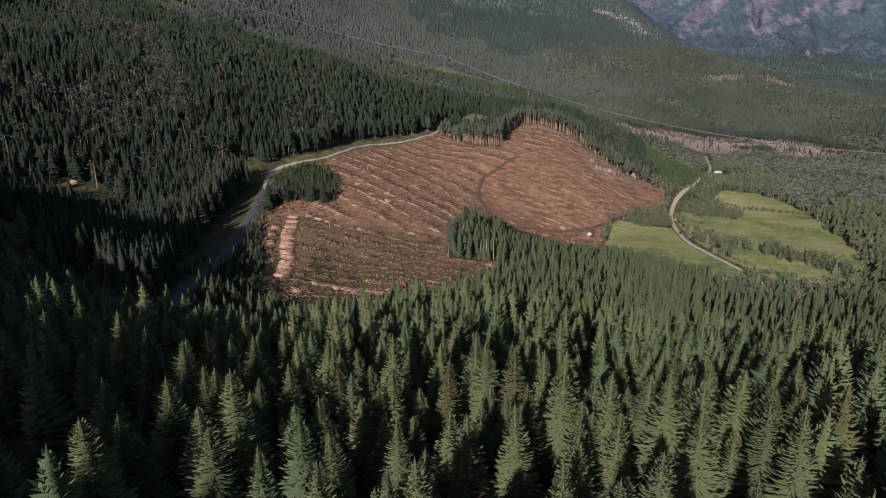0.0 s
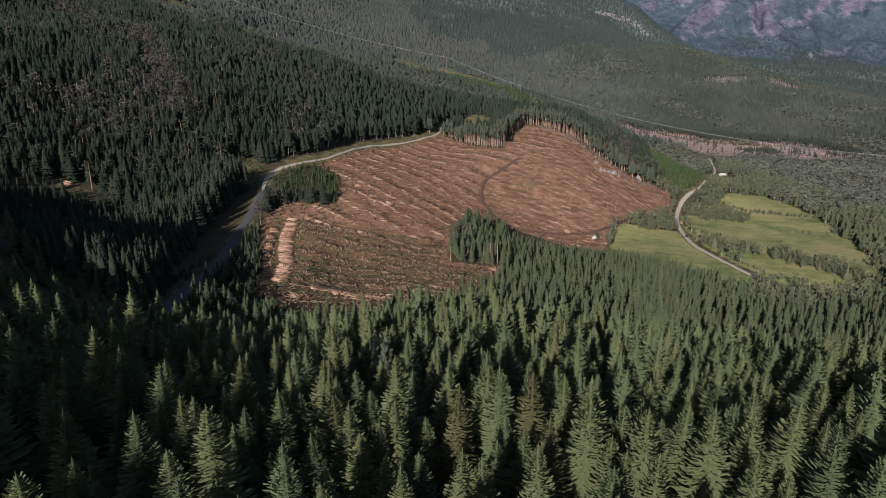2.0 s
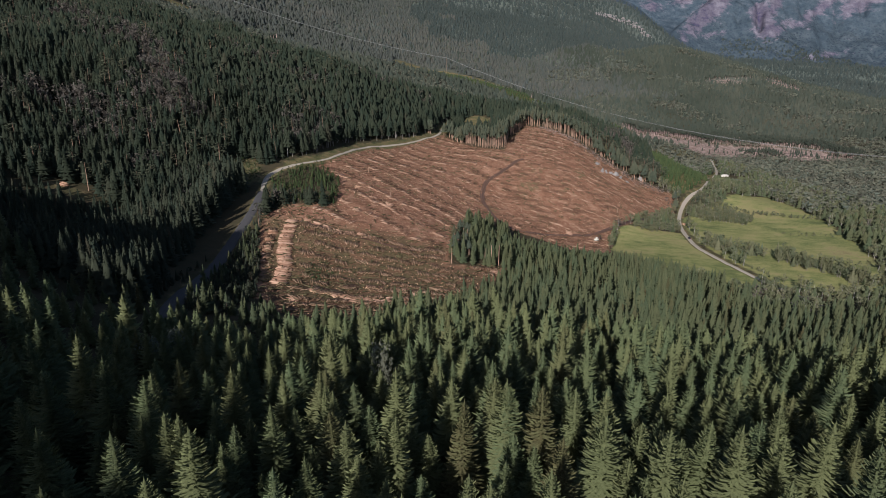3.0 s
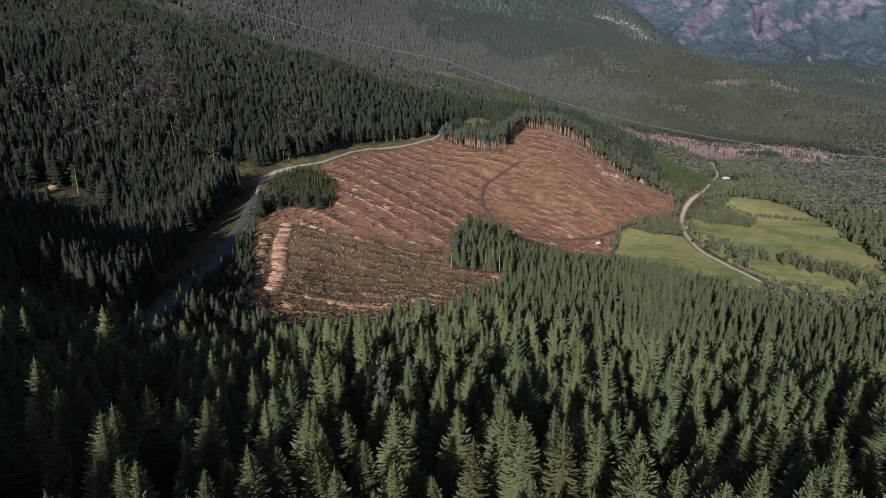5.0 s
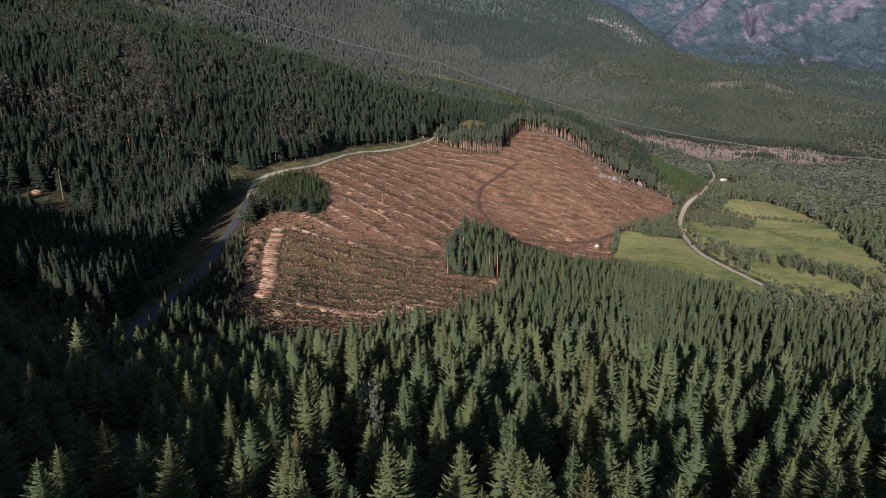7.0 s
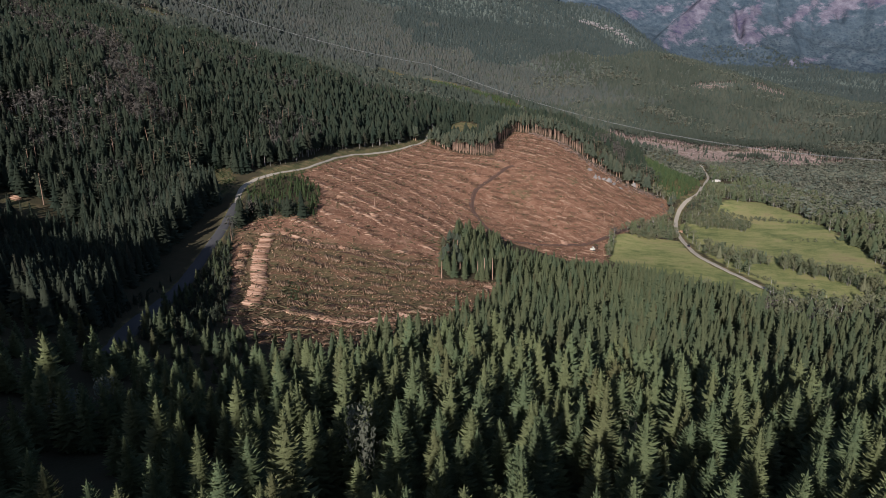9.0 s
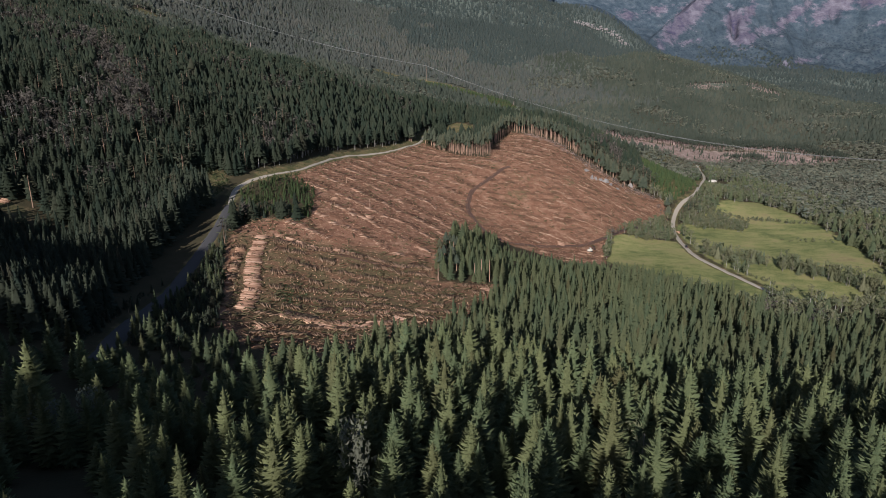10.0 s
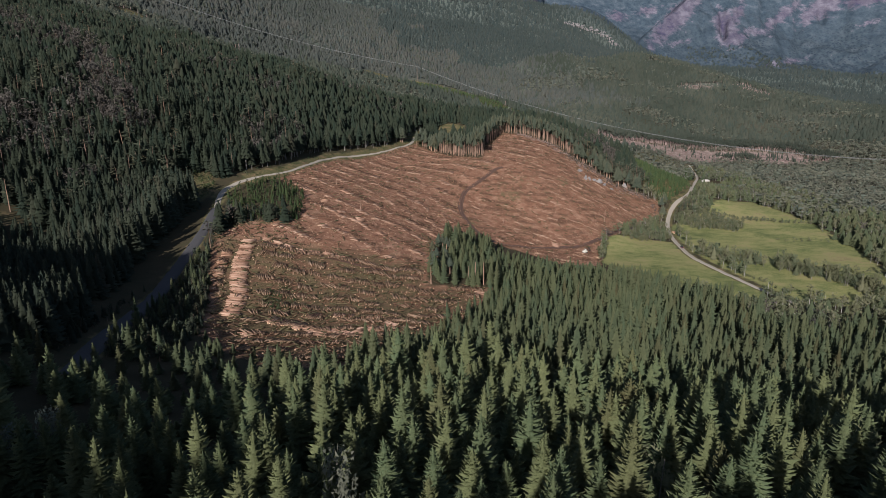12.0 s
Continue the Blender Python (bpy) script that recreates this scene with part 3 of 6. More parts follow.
def fringed_spruce(seed, tiers, arms, detail, bare=0.07, sides=5):
    """A spruce of height 1 and crown radius about 1: tiers of broad, toothed boughs that sweep up towards the tip."""
    r, s = random.Random(seed), Soup()
    s.stem(0.045, 0.012, -0.02, 0.72, sides)
    skirts(s, r, max(5, tiers // (3 if detail else 2)), 5, bare, (0.74, 0.5, 0.27)[detail])
    shape = r.uniform(0.78, 0.95)
    heavy = r.uniform(0, 6.28)
    for w in range(tiers):
        u = min(max((w + r.uniform(-0.22, 0.22)) / tiers, 0), 1)
        z0 = bare + (0.97 - bare) * u
        q = (1 - z0) / (1 - bare)
        reach = 0.03 + 0.97 * min(q / 0.85, 1.0) ** shape * (1.0 if q < 0.85 else 1 - (q - 0.85) * 1.5)
        spin, count = r.uniform(0, 6.28), max(5, round(arms * (0.6 + 0.4 * q)))
        tier = r.uniform(0.82, 1.1)
        for k in range(count):
            if r.random() < 0.10:
                continue
            a = spin + 6.2832 * (k + r.uniform(-0.22, 0.22)) / count
            L = reach * tier * r.uniform(0.76, 1.12) * (1 + 0.1 * math.cos(a - heavy))
            z = z0 + r.uniform(-0.35, 0.35) / tiers
            fall, lift = (0.62 - 1.05 * q ** 0.8) * r.uniform(0.8, 1.2), r.uniform(0.05, 0.30)
            ca, sa = math.cos(a), math.sin(a)

            def at(d, side=0.0, drop=0.0):
                zz = z + 0.22 * L * (fall * d + lift * d * d) - 0.22 * drop
                return (ca * d * L - sa * side, sa * d * L + ca * side, zz)
            wide = L * 0.6 * math.tan(3.1416 / count) * r.uniform(0.9, 1.25) * (1.0, 0.85, 0.72)[detail] + 0.012
            top, mid, tip = at(0.06), at(0.6), at(1.03)
            for sd in (1, -1):
                out = at(r.uniform(0.52, 0.68), sd * wide * r.uniform(0.9, 1.15), wide * r.uniform(0.25, 0.6))
                if detail > 1:
                    notch, tooth = at(0.70, sd * wide * 0.42, wide * 0.2), at(r.uniform(0.84, 0.96), sd * wide * r.uniform(0.5, 0.75), wide * r.uniform(0.0, 0.4))
                    s.fan([top, out, mid, notch, tooth, tip], [(0, 1, 2), (2, 1, 3), (2, 3, 4), (2, 4, 5)])
                elif detail == 1:
                    s.fan([top, out, mid, tip], [(0, 1, 2), (2, 1, 3)])
                else:
                    s.fan([top, out, tip], [(0, 1, 2)])
    for k in range(3):
        a = 2.094 * k
        s.tri((0.045 * math.cos(a), 0.045 * math.sin(a), 0.945), (0.045 * math.cos(a + 2.1), 0.045 * math.sin(a + 2.1), 0.945), (0, 0, 1.01))
    return s.arrays()


def spruce(seed, whorls, arms, teeth, bare=0.08, core=True, plump=1.0, sides=5, full=1.5):
    """A spruce of height 1 and crown radius about 1 (material 0 needles, 1 bark): whorls of drooping, toothed boughs."""
    r, s = random.Random(seed), Soup()
    s.stem(0.055, 0.006, -0.02, 0.97, sides)
    swell = [1 + 0.18 * math.sin(r.uniform(0, 6.28) + k * 0.9) for k in range(8)]
    for w in range(whorls):
        u = (w + r.uniform(-0.3, 0.3)) / whorls
        z = bare + (0.985 - bare) * min(max(u, 0), 1)
        q = (1 - z) / (1 - bare)
        reach = plump * (0.03 + 1.0 * q ** 0.97) * (1 if q < 0.84 else 1 - (q - 0.84) * 1.4)
        spin = r.uniform(0, 6.28)
        count = max(4, int(arms * (0.65 + 0.35 * q)))
        for k in range(count):
            a = spin + 6.2832 * (k + r.uniform(-0.3, 0.3)) / count
            L = reach * r.uniform(0.72, 1.12) * swell[int(a * 8 / 6.2832) % 8]
            rise = (0.050 * (1 - q) - 0.040 * q) * r.uniform(0.6, 1.4)
            ca, sa = math.cos(a), math.sin(a)

            def at(d, side=0.0, drop=0.0):
                zz = z + rise * d * 1.6 - 0.075 * q * d * (1.1 - d) * 2 - drop
                return (ca * d * L - sa * side, sa * d * L + ca * side, zz)
            wide = (0.045 + 0.13 * L) * r.uniform(0.8, 1.2) * (0.8 if teeth > 2 else 1.0)
            if teeth == 0:
                s.fan([at(0.0), at(0.55, full * wide, 0.014), at(1.0, 0, 0.01), at(0.55, -full * wide, 0.014)], [(0, 1, 2), (0, 2, 3)])
            else:
                s.fan([at(0.0), at(0.6, 0.55 * wide, 0.008), at(1.06, 0, 0.004), at(0.6, -0.55 * wide, 0.008)], [(0, 1, 2), (0, 2, 3)])
                for t in range(teeth):
                    d0 = 0.22 + 0.5 * t / teeth
                    ww = wide * (1.9 - 0.9 * t / teeth) * (0.62 if teeth > 1 else 0.85)
                    for sd in (1, -1):
                        s.tri(at(d0), at(d0 + 0.36 + r.uniform(-0.05, 0.1), sd * ww * r.uniform(0.8, 1.25), 0.010 + r.uniform(0, 0.014)), at(d0 + 0.15))
    if core:
        skirts(s, r, max(4, whorls // 4), 5, bare + 0.02, (0.52 if teeth > 1 else 0.66) * plump)
    s.tri((-0.035, 0, 0.95), (0.035, 0, 0.95), (0, 0, 1.0))
    s.tri((0, -0.035, 0.95), (0, 0.035, 0.95), (0, 0, 1.0))
    return s.arrays()


def skirts(s, r, layers, points, bare, wide=1.0):
    """Stacked ragged skirts of foliage."""
    for k in range(layers):
        z0 = bare + (1 - bare) * k / layers
        z1 = min(1.0, z0 + (1 - bare) * 1.75 / layers)
        R = wide * (1 - (z0 - bare) / (1 - bare)) ** 0.86
        spin, pts = r.uniform(0, 6.28), []
        for j in range(points * 2):
            a = spin + 3.1416 * j / points
            rr = R * (r.uniform(0.8, 1.22) if j % 2 else r.uniform(0.45, 0.72))
            pts.append((rr * math.cos(a), rr * math.sin(a), z0 + r.uniform(-0.16, 0.16) / layers - (0.1 if j % 2 else -0.12) / layers))
        s.fan(pts + [(0, 0, z1)], [(j, (j + 1) % (2 * points), 2 * points) for j in range(2 * points)])


def far_spruce(seed, layers, points, bare=0.1, stem=0.06):
    """A simple spruce for the distance: stacked ragged skirts."""
    r, s = random.Random(seed), Soup()
    if stem:
        s.stem(stem, stem * 0.5, -0.02, 0.6, 3)
    for k in range(layers):
        z0 = bare + (1 - bare) * k / layers
        z1 = min(1.0, z0 + (1 - bare) * 1.75 / layers)
        R = (1 - (z0 - bare) / (1 - bare)) ** 0.8
        spin, pts = r.uniform(0, 6.28), []
        for j in range(points * 2):
            a = spin + 3.1416 * j / points
            rr = R * (r.uniform(0.8, 1.25) if j % 2 else r.uniform(0.38, 0.62))
            pts.append((rr * math.cos(a), rr * math.sin(a), z0 + r.uniform(-0.035, 0.035) - (0.025 if j % 2 else -0.035)))
        s.fan(pts + [(0, 0, z1)], [(j, (j + 1) % (2 * points), 2 * points) for j in range(2 * points)])
    return s.arrays()


def speck_spruce(seed, sides=4):
    """The smallest spruce: two crooked pyramids."""
    r, s = random.Random(seed), Soup()
    for z0, z1, R in ((0.0, 0.75, 1.0), (0.42, 1.0, 0.62)):
        spin = r.uniform(0, 6.28)
        pts = [(R * r.uniform(0.75, 1.2) * math.cos(spin + 6.2832 * j / sides), R * r.uniform(0.75, 1.2) * math.sin(spin + 6.2832 * j / sides), z0 + r.uniform(-0.05, 0.05)) for j in range(sides)]
        s.fan(pts + [(r.uniform(-0.1, 0.1), 0, z1)], [(j, (j + 1) % sides, sides) for j in range(sides)])
    return s.arrays()


def broadleaf(seed, leaves, low=0.22, size=0.30, stems=1):
    """A birch or alder of height 1: slender stem, limbs and an uneven crown of leaf clumps."""
    r, s = random.Random(seed), Soup()
    for k in range(stems):
        s.stem(0.05, 0.015, -0.02, 0.85, 3, 1, r.uniform(-0.25, 0.25))
    lobes = [(r.uniform(-0.55, 0.55), r.uniform(-0.55, 0.55), r.uniform(low + 0.18, 0.86), r.uniform(0.3, 0.55)) for _ in range(7)]
    for _ in range(leaves):
        cx, cy, cz, cr = r.choice(lobes)
        v = Vector((r.gauss(0, 1), r.gauss(0, 1), r.gauss(0, 1))).normalized() * cr * r.uniform(0.55, 1.0)
        p = Vector((cx + v.x, cy + v.y, min(1.0, max(low * 0.6, cz + v.z * 0.36))))
        n = [Vector((r.uniform(-1, 1) * size, r.uniform(-1, 1) * size, r.uniform(-1, 1) * size * 0.36)) for _ in range(3)]
        s.tri(tuple(p + n[0]), tuple(p + n[1]), tuple(p + n[2]))
    return s.arrays()


def pine(seed, tufts, size=0.26):
    """A pine of height 1: long bare stem and an open crown of flat tufts."""
    r, s = random.Random(seed), Soup()
    s.stem(0.05, 0.015, -0.02, 0.95, 4, 1, r.uniform(-0.1, 0.1))
    for k in range(tufts):
        z = 0.45 + 0.52 * k / tufts
        a, q = r.uniform(0, 6.28), (1 - z) / 0.55
        d = (0.25 + 0.75 * q ** 0.6) * r.uniform(0.4, 1.0)
        p = Vector((d * math.cos(a), d * math.sin(a), z))
        for _ in range(2):
            n = [Vector((r.uniform(-1, 1) * size, r.uniform(-1, 1) * size, r.uniform(-0.6, 0.8) * size * 0.22)) for _ in range(3)]
            s.tri(tuple(p + n[0]), tuple(p + n[1]), tuple(p + n[2]))
    return s.arrays()


def stuff(name, templates, place, materials, label, category, seed, level=0.0):
    V, F, M, T, N = planted(templates, place, np.random.RandomState(seed), level)
    me = tri_mesh(name, V, F, M, materials, T, N)
    return tagged(new(name, me), label, category, kind="stuff")


# ---------------------------------------------------------------- forest


def lattice(x0, x1, y0, y1, step, seed, jitter=0.42):
    rnd = np.random.RandomState(seed)
    X, Y = np.meshgrid(np.arange(x0, x1, step), np.arange(y0, y1, step))
    x = X.ravel() + (np.floor((Y.ravel() - y0) / step) % 2) * step / 2
    y = Y.ravel()
    return x + rnd.uniform(-jitter, jitter, len(x)) * step, y + rnd.uniform(-jitter, jitter, len(x)) * step, rnd


def open_ground(x, y):
    """True where no forest grows: roads, felled land, meadows, the line under the wires."""
    bare = inside(FELLED, x, y) | inside(MEADOW_WEST, x, y) | (signed(MEADOW_EAST, x, y) > 7 * ripple(x, y, 34, 3, 3))
    bare |= (off_line(TRACK_NORTH, x, y) < 6 + 6 * smooth01(640, 590, y)) & (y > 450)
    bare |= (off_line(CORRIDOR, x, y) < 42) & (x > -70) & (x < 150)
    bare |= (off_line(ROAD_WEST, x, y) < 5.5 - 1.7 * smooth01(320, 270, y) + 6 * smooth01(388, 402, y)) | (off_line(TRACK_NORTH, x, y) < 6) | (off_line(ROAD_EAST, x, y) < 5)
    bare |= inside(SHADED_GLADE, x, y) | inside(SAPLINGS, x, y) | (np.hypot(x - 366, y - 775) < 34)
    bare |= (off_line(CORRIDOR, x, y) < 20) | (off_line(GREEN_STRIP, x, y) < 26) | (signed(SECOND_FELLING, x, y) > 9 * ripple(x, y, 55, 3, 3))
    for gx, gy, rx, ry in GAPS:
        bare |= np.hypot((x - gx) / rx, (y - gy) / ry) < 1
    return bare


def in_sector(x, y, margin):
    return (np.abs(x + 1) < 0.80 * np.maximum(y, 0) + margin) & (y > 20)


# the stand below the camera
x, y, rnd = lattice(-420, 420, 25, 345, 4.6, 11, 0.5)
valley_side = (x > 165) & (y > 300)
keep = ~open_ground(x, y) & in_sector(x, y, 24) & ~valley_side & (rnd.uniform(0, 1, len(x)) > 0.16 - 0.10 * ((y > 130) | (x > -5)) + (0.30 - 0.18 * ((y > 130) | (x > -5))) * (ripple(x, y, 30, 6, 2) > 0.25) + 0.46 * smooth01(-8, -48, x) * smooth01(285, 230, y) * smooth01(62, 95, y))
x, y = x[keep], y[keep]
edge = -signed(FELLED, x, y)
tall = 12.2 + 2.4 * smooth01(190, 135, y) + 1.8 * ripple(x, y, 60, 5, 3) + rnd.normal(0, 2.3, len(x)) - 2.0 * (edge < 14) - 3.0 * (edge < 18) * (y < 300) * (x < 30) - 3.8 * smooth01(-22, -50, x) * smooth01(85, 112, y)
tall = np.clip(tall, 4, 19.5)
bank = (off_line(ROAD_WEST, x, y) < 26) & (x > -118) & (y > 225)
tall = np.where(bank & (x > -12 - 0.36 * y), np.minimum(tall, rnd.uniform(4.5, 9.5, len(x))), tall)
stand = np.stack([x, y, ground_z(x, y), tall, (1.15 + 0.15 * tall) * rnd.uniform(0.82, 1.12, len(x)) * (1 - 0.15 * smooth01(150, 260, y))], 1)
# tall spruces that stand out of the stand: x, y, height
TALL_NEAR = [(-29.7, 42.4, 18.1), (-29, 36.5, 17.7), (-21, 46, 15.5), (-22.3, 61.4, 13.7), (-15.5, 53.4, 15.2), (-6.8, 56.4, 13.6), (-3.5, 60.6, 12.5), (3.8, 74.6, 17.7),
             (19.7, 62.9, 16.7), (36.5, 59.4, 13.8), (-46.6, 73, 16.5), (-41.2, 74, 17.7), (-35.3, 73.9, 16.4), (-9.3, 59.9, 14.2), (9.6, 68.9, 18.5), (4, 61.1, 13.4),
             (9.6, 58.9, 17.0), (14.2, 73.5, 17.0), (12.6, 47.2, 15.0), (29.9, 63.5, 17.1), (34.2, 66.9, 17.2), (22, 67.9, 16.1), (-6.6, 73.7, 19.0), (-33.7, 69, 17.2)]
TALL_MIDDLE = [(-31.7, 80.1, 15), (-24.8, 84.4, 14.5), (-21.3, 82.4, 16.7), (-17.3, 77.8, 16.9), (-10.1, 89, 14.2), (4.7, 81.4, 16.1), (26.4, 90.1, 14), (47.5, 93.9, 15.8),
               (23.4, 95.9, 13), (8, 93.2, 17.3), (33.2, 93.8, 16.2), (-43, 89, 14.2), (-37.9, 97.5, 12.8), (39.2, 94.4, 13.8), (-48.5, 88.9, 14.2), (-12.3, 79.1, 15.0),
               (42, 91, 14.2), (0.2, 95.7, 14.2), (14.6, 81.2, 16.4)]
TALL_FAR = [(-79.8, 148.5, 18), (-56.5, 146.7, 9.9), (-27.4, 112.3, 12.9), (-5.3, 110.8, 14.4), (2.3, 105.7, 14.2), (21, 105.7, 14.4), (38.7, 108.8, 16.6),
            (38, 124.6, 19.9), (59, 119.7, 17.1), (-22.8, 103.9, 11.6), (37, 113.5, 13.6), (-68.3, 131, 13), (-46.8, 148.9, 8.5), (-30.1, 135.4, 10.6), (-18.6, 103.4, 14.8),
            (-16.2, 105.8, 11.4), (-1.9, 104.2, 14.6), (2.7, 97.9, 14.3), (23.6, 101.2, 13.6), (47.8, 132.5, 17.4), (49.1, 111.7, 17.1)]
GREY_BIRCHES = [(-11.5, 102.5, 15.8), (-61.0, 134.0, 13.0), (-66.5, 131.0, 11.0)]
known = np.array(TALL_NEAR + TALL_MIDDLE + TALL_FAR)
spots = np.array(TALL_NEAR + TALL_MIDDLE + TALL_FAR + GREY_BIRCHES)
gap_to_known = np.min(np.hypot(x[:, None] - spots[:, 0], y[:, None] - spots[:, 1]), 1)
stand, x, y = stand[gap_to_known > 3.0], x[gap_to_known > 3.0], y[gap_to_known > 3.0]
outstanding = np.stack([known[:, 0], known[:, 1], ground_z(known[:, 0], known[:, 1]), known[:, 2], (1.15 + 0.15 * known[:, 2]) * rnd.uniform(0.92, 1.12, len(known))], 1)
stand, x, y = np.concatenate([outstanding, stand]), np.concatenate([known[:, 0], x]), np.concatenate([known[:, 1], y])
single = (np.abs(x) < 0.62 * y + 6) & (y > 26) & (y < 108)
close = ~single & (y < 135)
beyond = (y >= 225) & (x < np.interp(y, [p[1] for p in ROAD_WEST], [p[0] for p in ROAD_WEST]))
across_road = stand[beyond] * (1, 1, 1, 1.12, 1.15)

FINE = [fringed_spruce(100 + k, 54, 19, 2) for k in range(6)] + [fringed_spruce(110 + k, 42, 16, 1) for k in range(8)]


def tree_thing(k, tpl, top, bark, foliage):
    """A tree that stands by itself: trunk and crown."""
    V, F, M = tpl
    F, N = crown_normals(V, F, k)
    H, W = 14.5, 14.5 * 0.235
    for name, idx, mat in (("trunk", 1, bark), ("crown", 0, foliage)):
        f = F[M == idx]
        used, inv = np.unique(f, return_inverse=True)
        me = tri_mesh(name, V[used] * (W, W, H), inv.reshape(-1, 3), np.zeros(len(f)), [mat], None, N[used])
        new(name, me).parent = top
    return top


models = {}
order = np.where(single)[0][:300]
for n, i in enumerate(order):
    px, py, pz, hh, ww = stand[i]
    k = n % 6 if py < 78 else 6 + n % 8
    m = pose(px, py, pz, rnd.normal(0, 1.4), rnd.normal(0, 1.4), rnd.uniform(0, 360)) @ Matrix.Diagonal((ww / 3.4075, ww / 3.4075, hh / 14.5, 1))
    if k not in models:
        top = tagged(new("spruce"), "dark green spruce with drooping boughs in a dense stand", "tree", "spruces of the stand")
        ob = models[k] = tree_thing(k, FINE[k], top, BARK, NEEDLES)
        ob.matrix_basis = m
    else:
        loc, rot, sc = m.decompose()
        ob = copy_thing(models[k], Matrix.LocRotScale(loc, rot, None))
        ob.scale = sc
# grey birches that stand among the near spruces
birch_model = None
for px, py, hh in GREY_BIRCHES:
    m = pose(px, py, float(ground_z(px, py)), 0, 0, rnd.uniform(0, 360))
    if birch_model is None:
        top = tagged(new("birch"), "thin grey-green birch standing among dark spruces", "tree", "grey birches of the stand")
        ob = birch_model = tree_thing(90, broadleaf(905, 420, 0.28, 0.10), top, BARK_GREY, LEAVES_FAR)
        ob.matrix_basis = m
    else:
        ob = copy_thing(birch_model, m)
    ob.scale = (1.0, 1.0, hh / 14.5)
rest = np.concatenate([stand[close], stand[np.where(single)[0][300:]]])
odd = np.random.RandomState(8).uniform(0, 1, len(rest)) < 0.025
stuff("grey_trees_in_the_stand", [broadleaf(900 + k, 260, 0.3, 0.13) for k in range(4)], rest[odd] * (1, 1, 1, 0.85, 0.9), [LEAVES, BARK_GREY], "grey-green birches and thin dying trees in the stand", "trees", 43)
rest = rest[~odd]
stuff("spruce_stand", [fringed_spruce(200 + k, 27, 11, 1) for k in range(8)], rest, [NEEDLES, BARK], "dense stand of dark green spruces", "trees", 21)
stuff("spruce_slope", [fringed_spruce(300 + k, 18, 10, 0, sides=3) for k in range(8)], stand[(y >= 135) & (y < 185)], [NEEDLES, BARK], "spruce forest running down the slope to the felled area", "trees", 22)
# same spruces as above; the darker needles stand in for shade
stuff("lower_spruce_slope", [fringed_spruce(310 + k, 13, 8, 0, sides=3) for k in range(8)], stand[(y >= 185) & ~beyond], [NEEDLES_DIMMED, BARK], "spruce forest along the lower rim of the felled area", "trees", 39)

x, y, rnd = lattice(-330, 300, 990, 1180, 4.0, 14)
keep = (off_line(CORRIDOR, x, y) < 15 + 22 * (x > -70) * (x < 150)) & (x > -120)
x, y = x[keep], y[keep]
tall = rnd.uniform(2.5, 5.5, len(x))
stuff("line_corridor_growth", [far_spruce(475 + k, 3, 3) for k in range(4)], np.stack([x, y, ground_z(x, y), tall, tall * 0.3], 1), [NEEDLES_YOUNG, BARK], "low bright green growth under the wires", "trees", 42)

x, y, rnd = lattice(-178, -60, 120, 425, 3.3, 12)
d = off_line(ROAD_WEST, x, y)
near_road = np.interp(y, [p[1] for p in ROAD_WEST], [p[0] for p in ROAD_WEST])
keep = ~inside(SHADED_GLADE, x, y) & (d > 9) & (d < 48) & (x < near_road) & (rnd.uniform(0, 1, len(x)) < 0.7) & (y > 205) & (y < 408)
x, y = x[keep], y[keep]
tall = rnd.uniform(14, 19, len(x)) + 7 * smooth01(300, 335, y) * smooth01(34, 22, d[keep])
stuff("roadside_spruces", [spruce(330 + k, 13, 7, 0, sides=3) for k in range(5)], np.stack([x, y, ground_z(x, y), tall, tall * rnd.uniform(0.2, 0.27, len(x))], 1), [NEEDLES_ROADSIDE_SHADE, BARK],
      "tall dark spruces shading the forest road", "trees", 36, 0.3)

# tall stems laid bare along the upper rims of the fellings
x, y, rnd = lattice(-40, 700, 520, 1110, 2.7, 13)
rim = (signed(FELLED, x, y) > -15) & (signed(FELLED, x, y) < -1) & (x > 20) & (x < 150) & (y > 560) & (off_line(TRACK_NORTH, x, y) > 6)
rim2 = (signed(SECOND_FELLING, x, y) > -20) & (signed(SECOND_FELLING, x, y) < 0) & (y > 990) & (y > 1010 - 0.05 * (x - 300))
for name, k, lo, hi, fol, seed in (("bare_stems_at_the_rim", rim & (rnd.uniform(0, 1, len(x)) < 0.7), 15, 21, NEEDLES_PINE, 37), ("bare_stems_by_second_felling", rim2, 12, 17, NEEDLES_FAR_HAZE, 38)):
    tall = rnd.uniform(lo, hi, k.sum())
    stuff(name, [far_spruce(440 + j, 5, 5, 0.5 + 0.06 * j, 0.08) for j in range(6)], np.stack([x[k], y[k], ground_z(x[k], y[k]), tall, tall * rnd.uniform(0.1, 0.14, k.sum())], 1), [fol, BARK_EDGE if seed == 37 else BARK_PALE],
          "tall spruces with bare pinkish stems lit by the sun", "trees", seed)

x, y, rnd = lattice(-130, -66, 380, 474, 2.5, 15)
keep = inside(SAPLINGS, x, y) & (off_line(ROAD_WEST, x, y) > 4.5) & (off_line(TRACK_NORTH, x, y) > 3) & (rnd.uniform(0, 1, len(x)) < 0.7)
x, y = x[keep], y[keep]
tall = rnd.uniform(2.6, 7.0, len(x)) * np.where(ripple(x, y, 22, 4, 2) > 0.25, 0.6, 1.0)
stuff("sapling_thicket", [spruce(850 + k, 11, 7, 0, sides=3) for k in range(3)] + [broadleaf(860 + k, 90, 0.08, 0.26) for k in range(3)], np.stack([x, y, ground_z(x, y), tall, tall * rnd.uniform(0.2, 0.28, len(x))], 1), [NEEDLES_YOUNG, BARK],
      "thicket of young spruces at the road bend", "trees", 44)

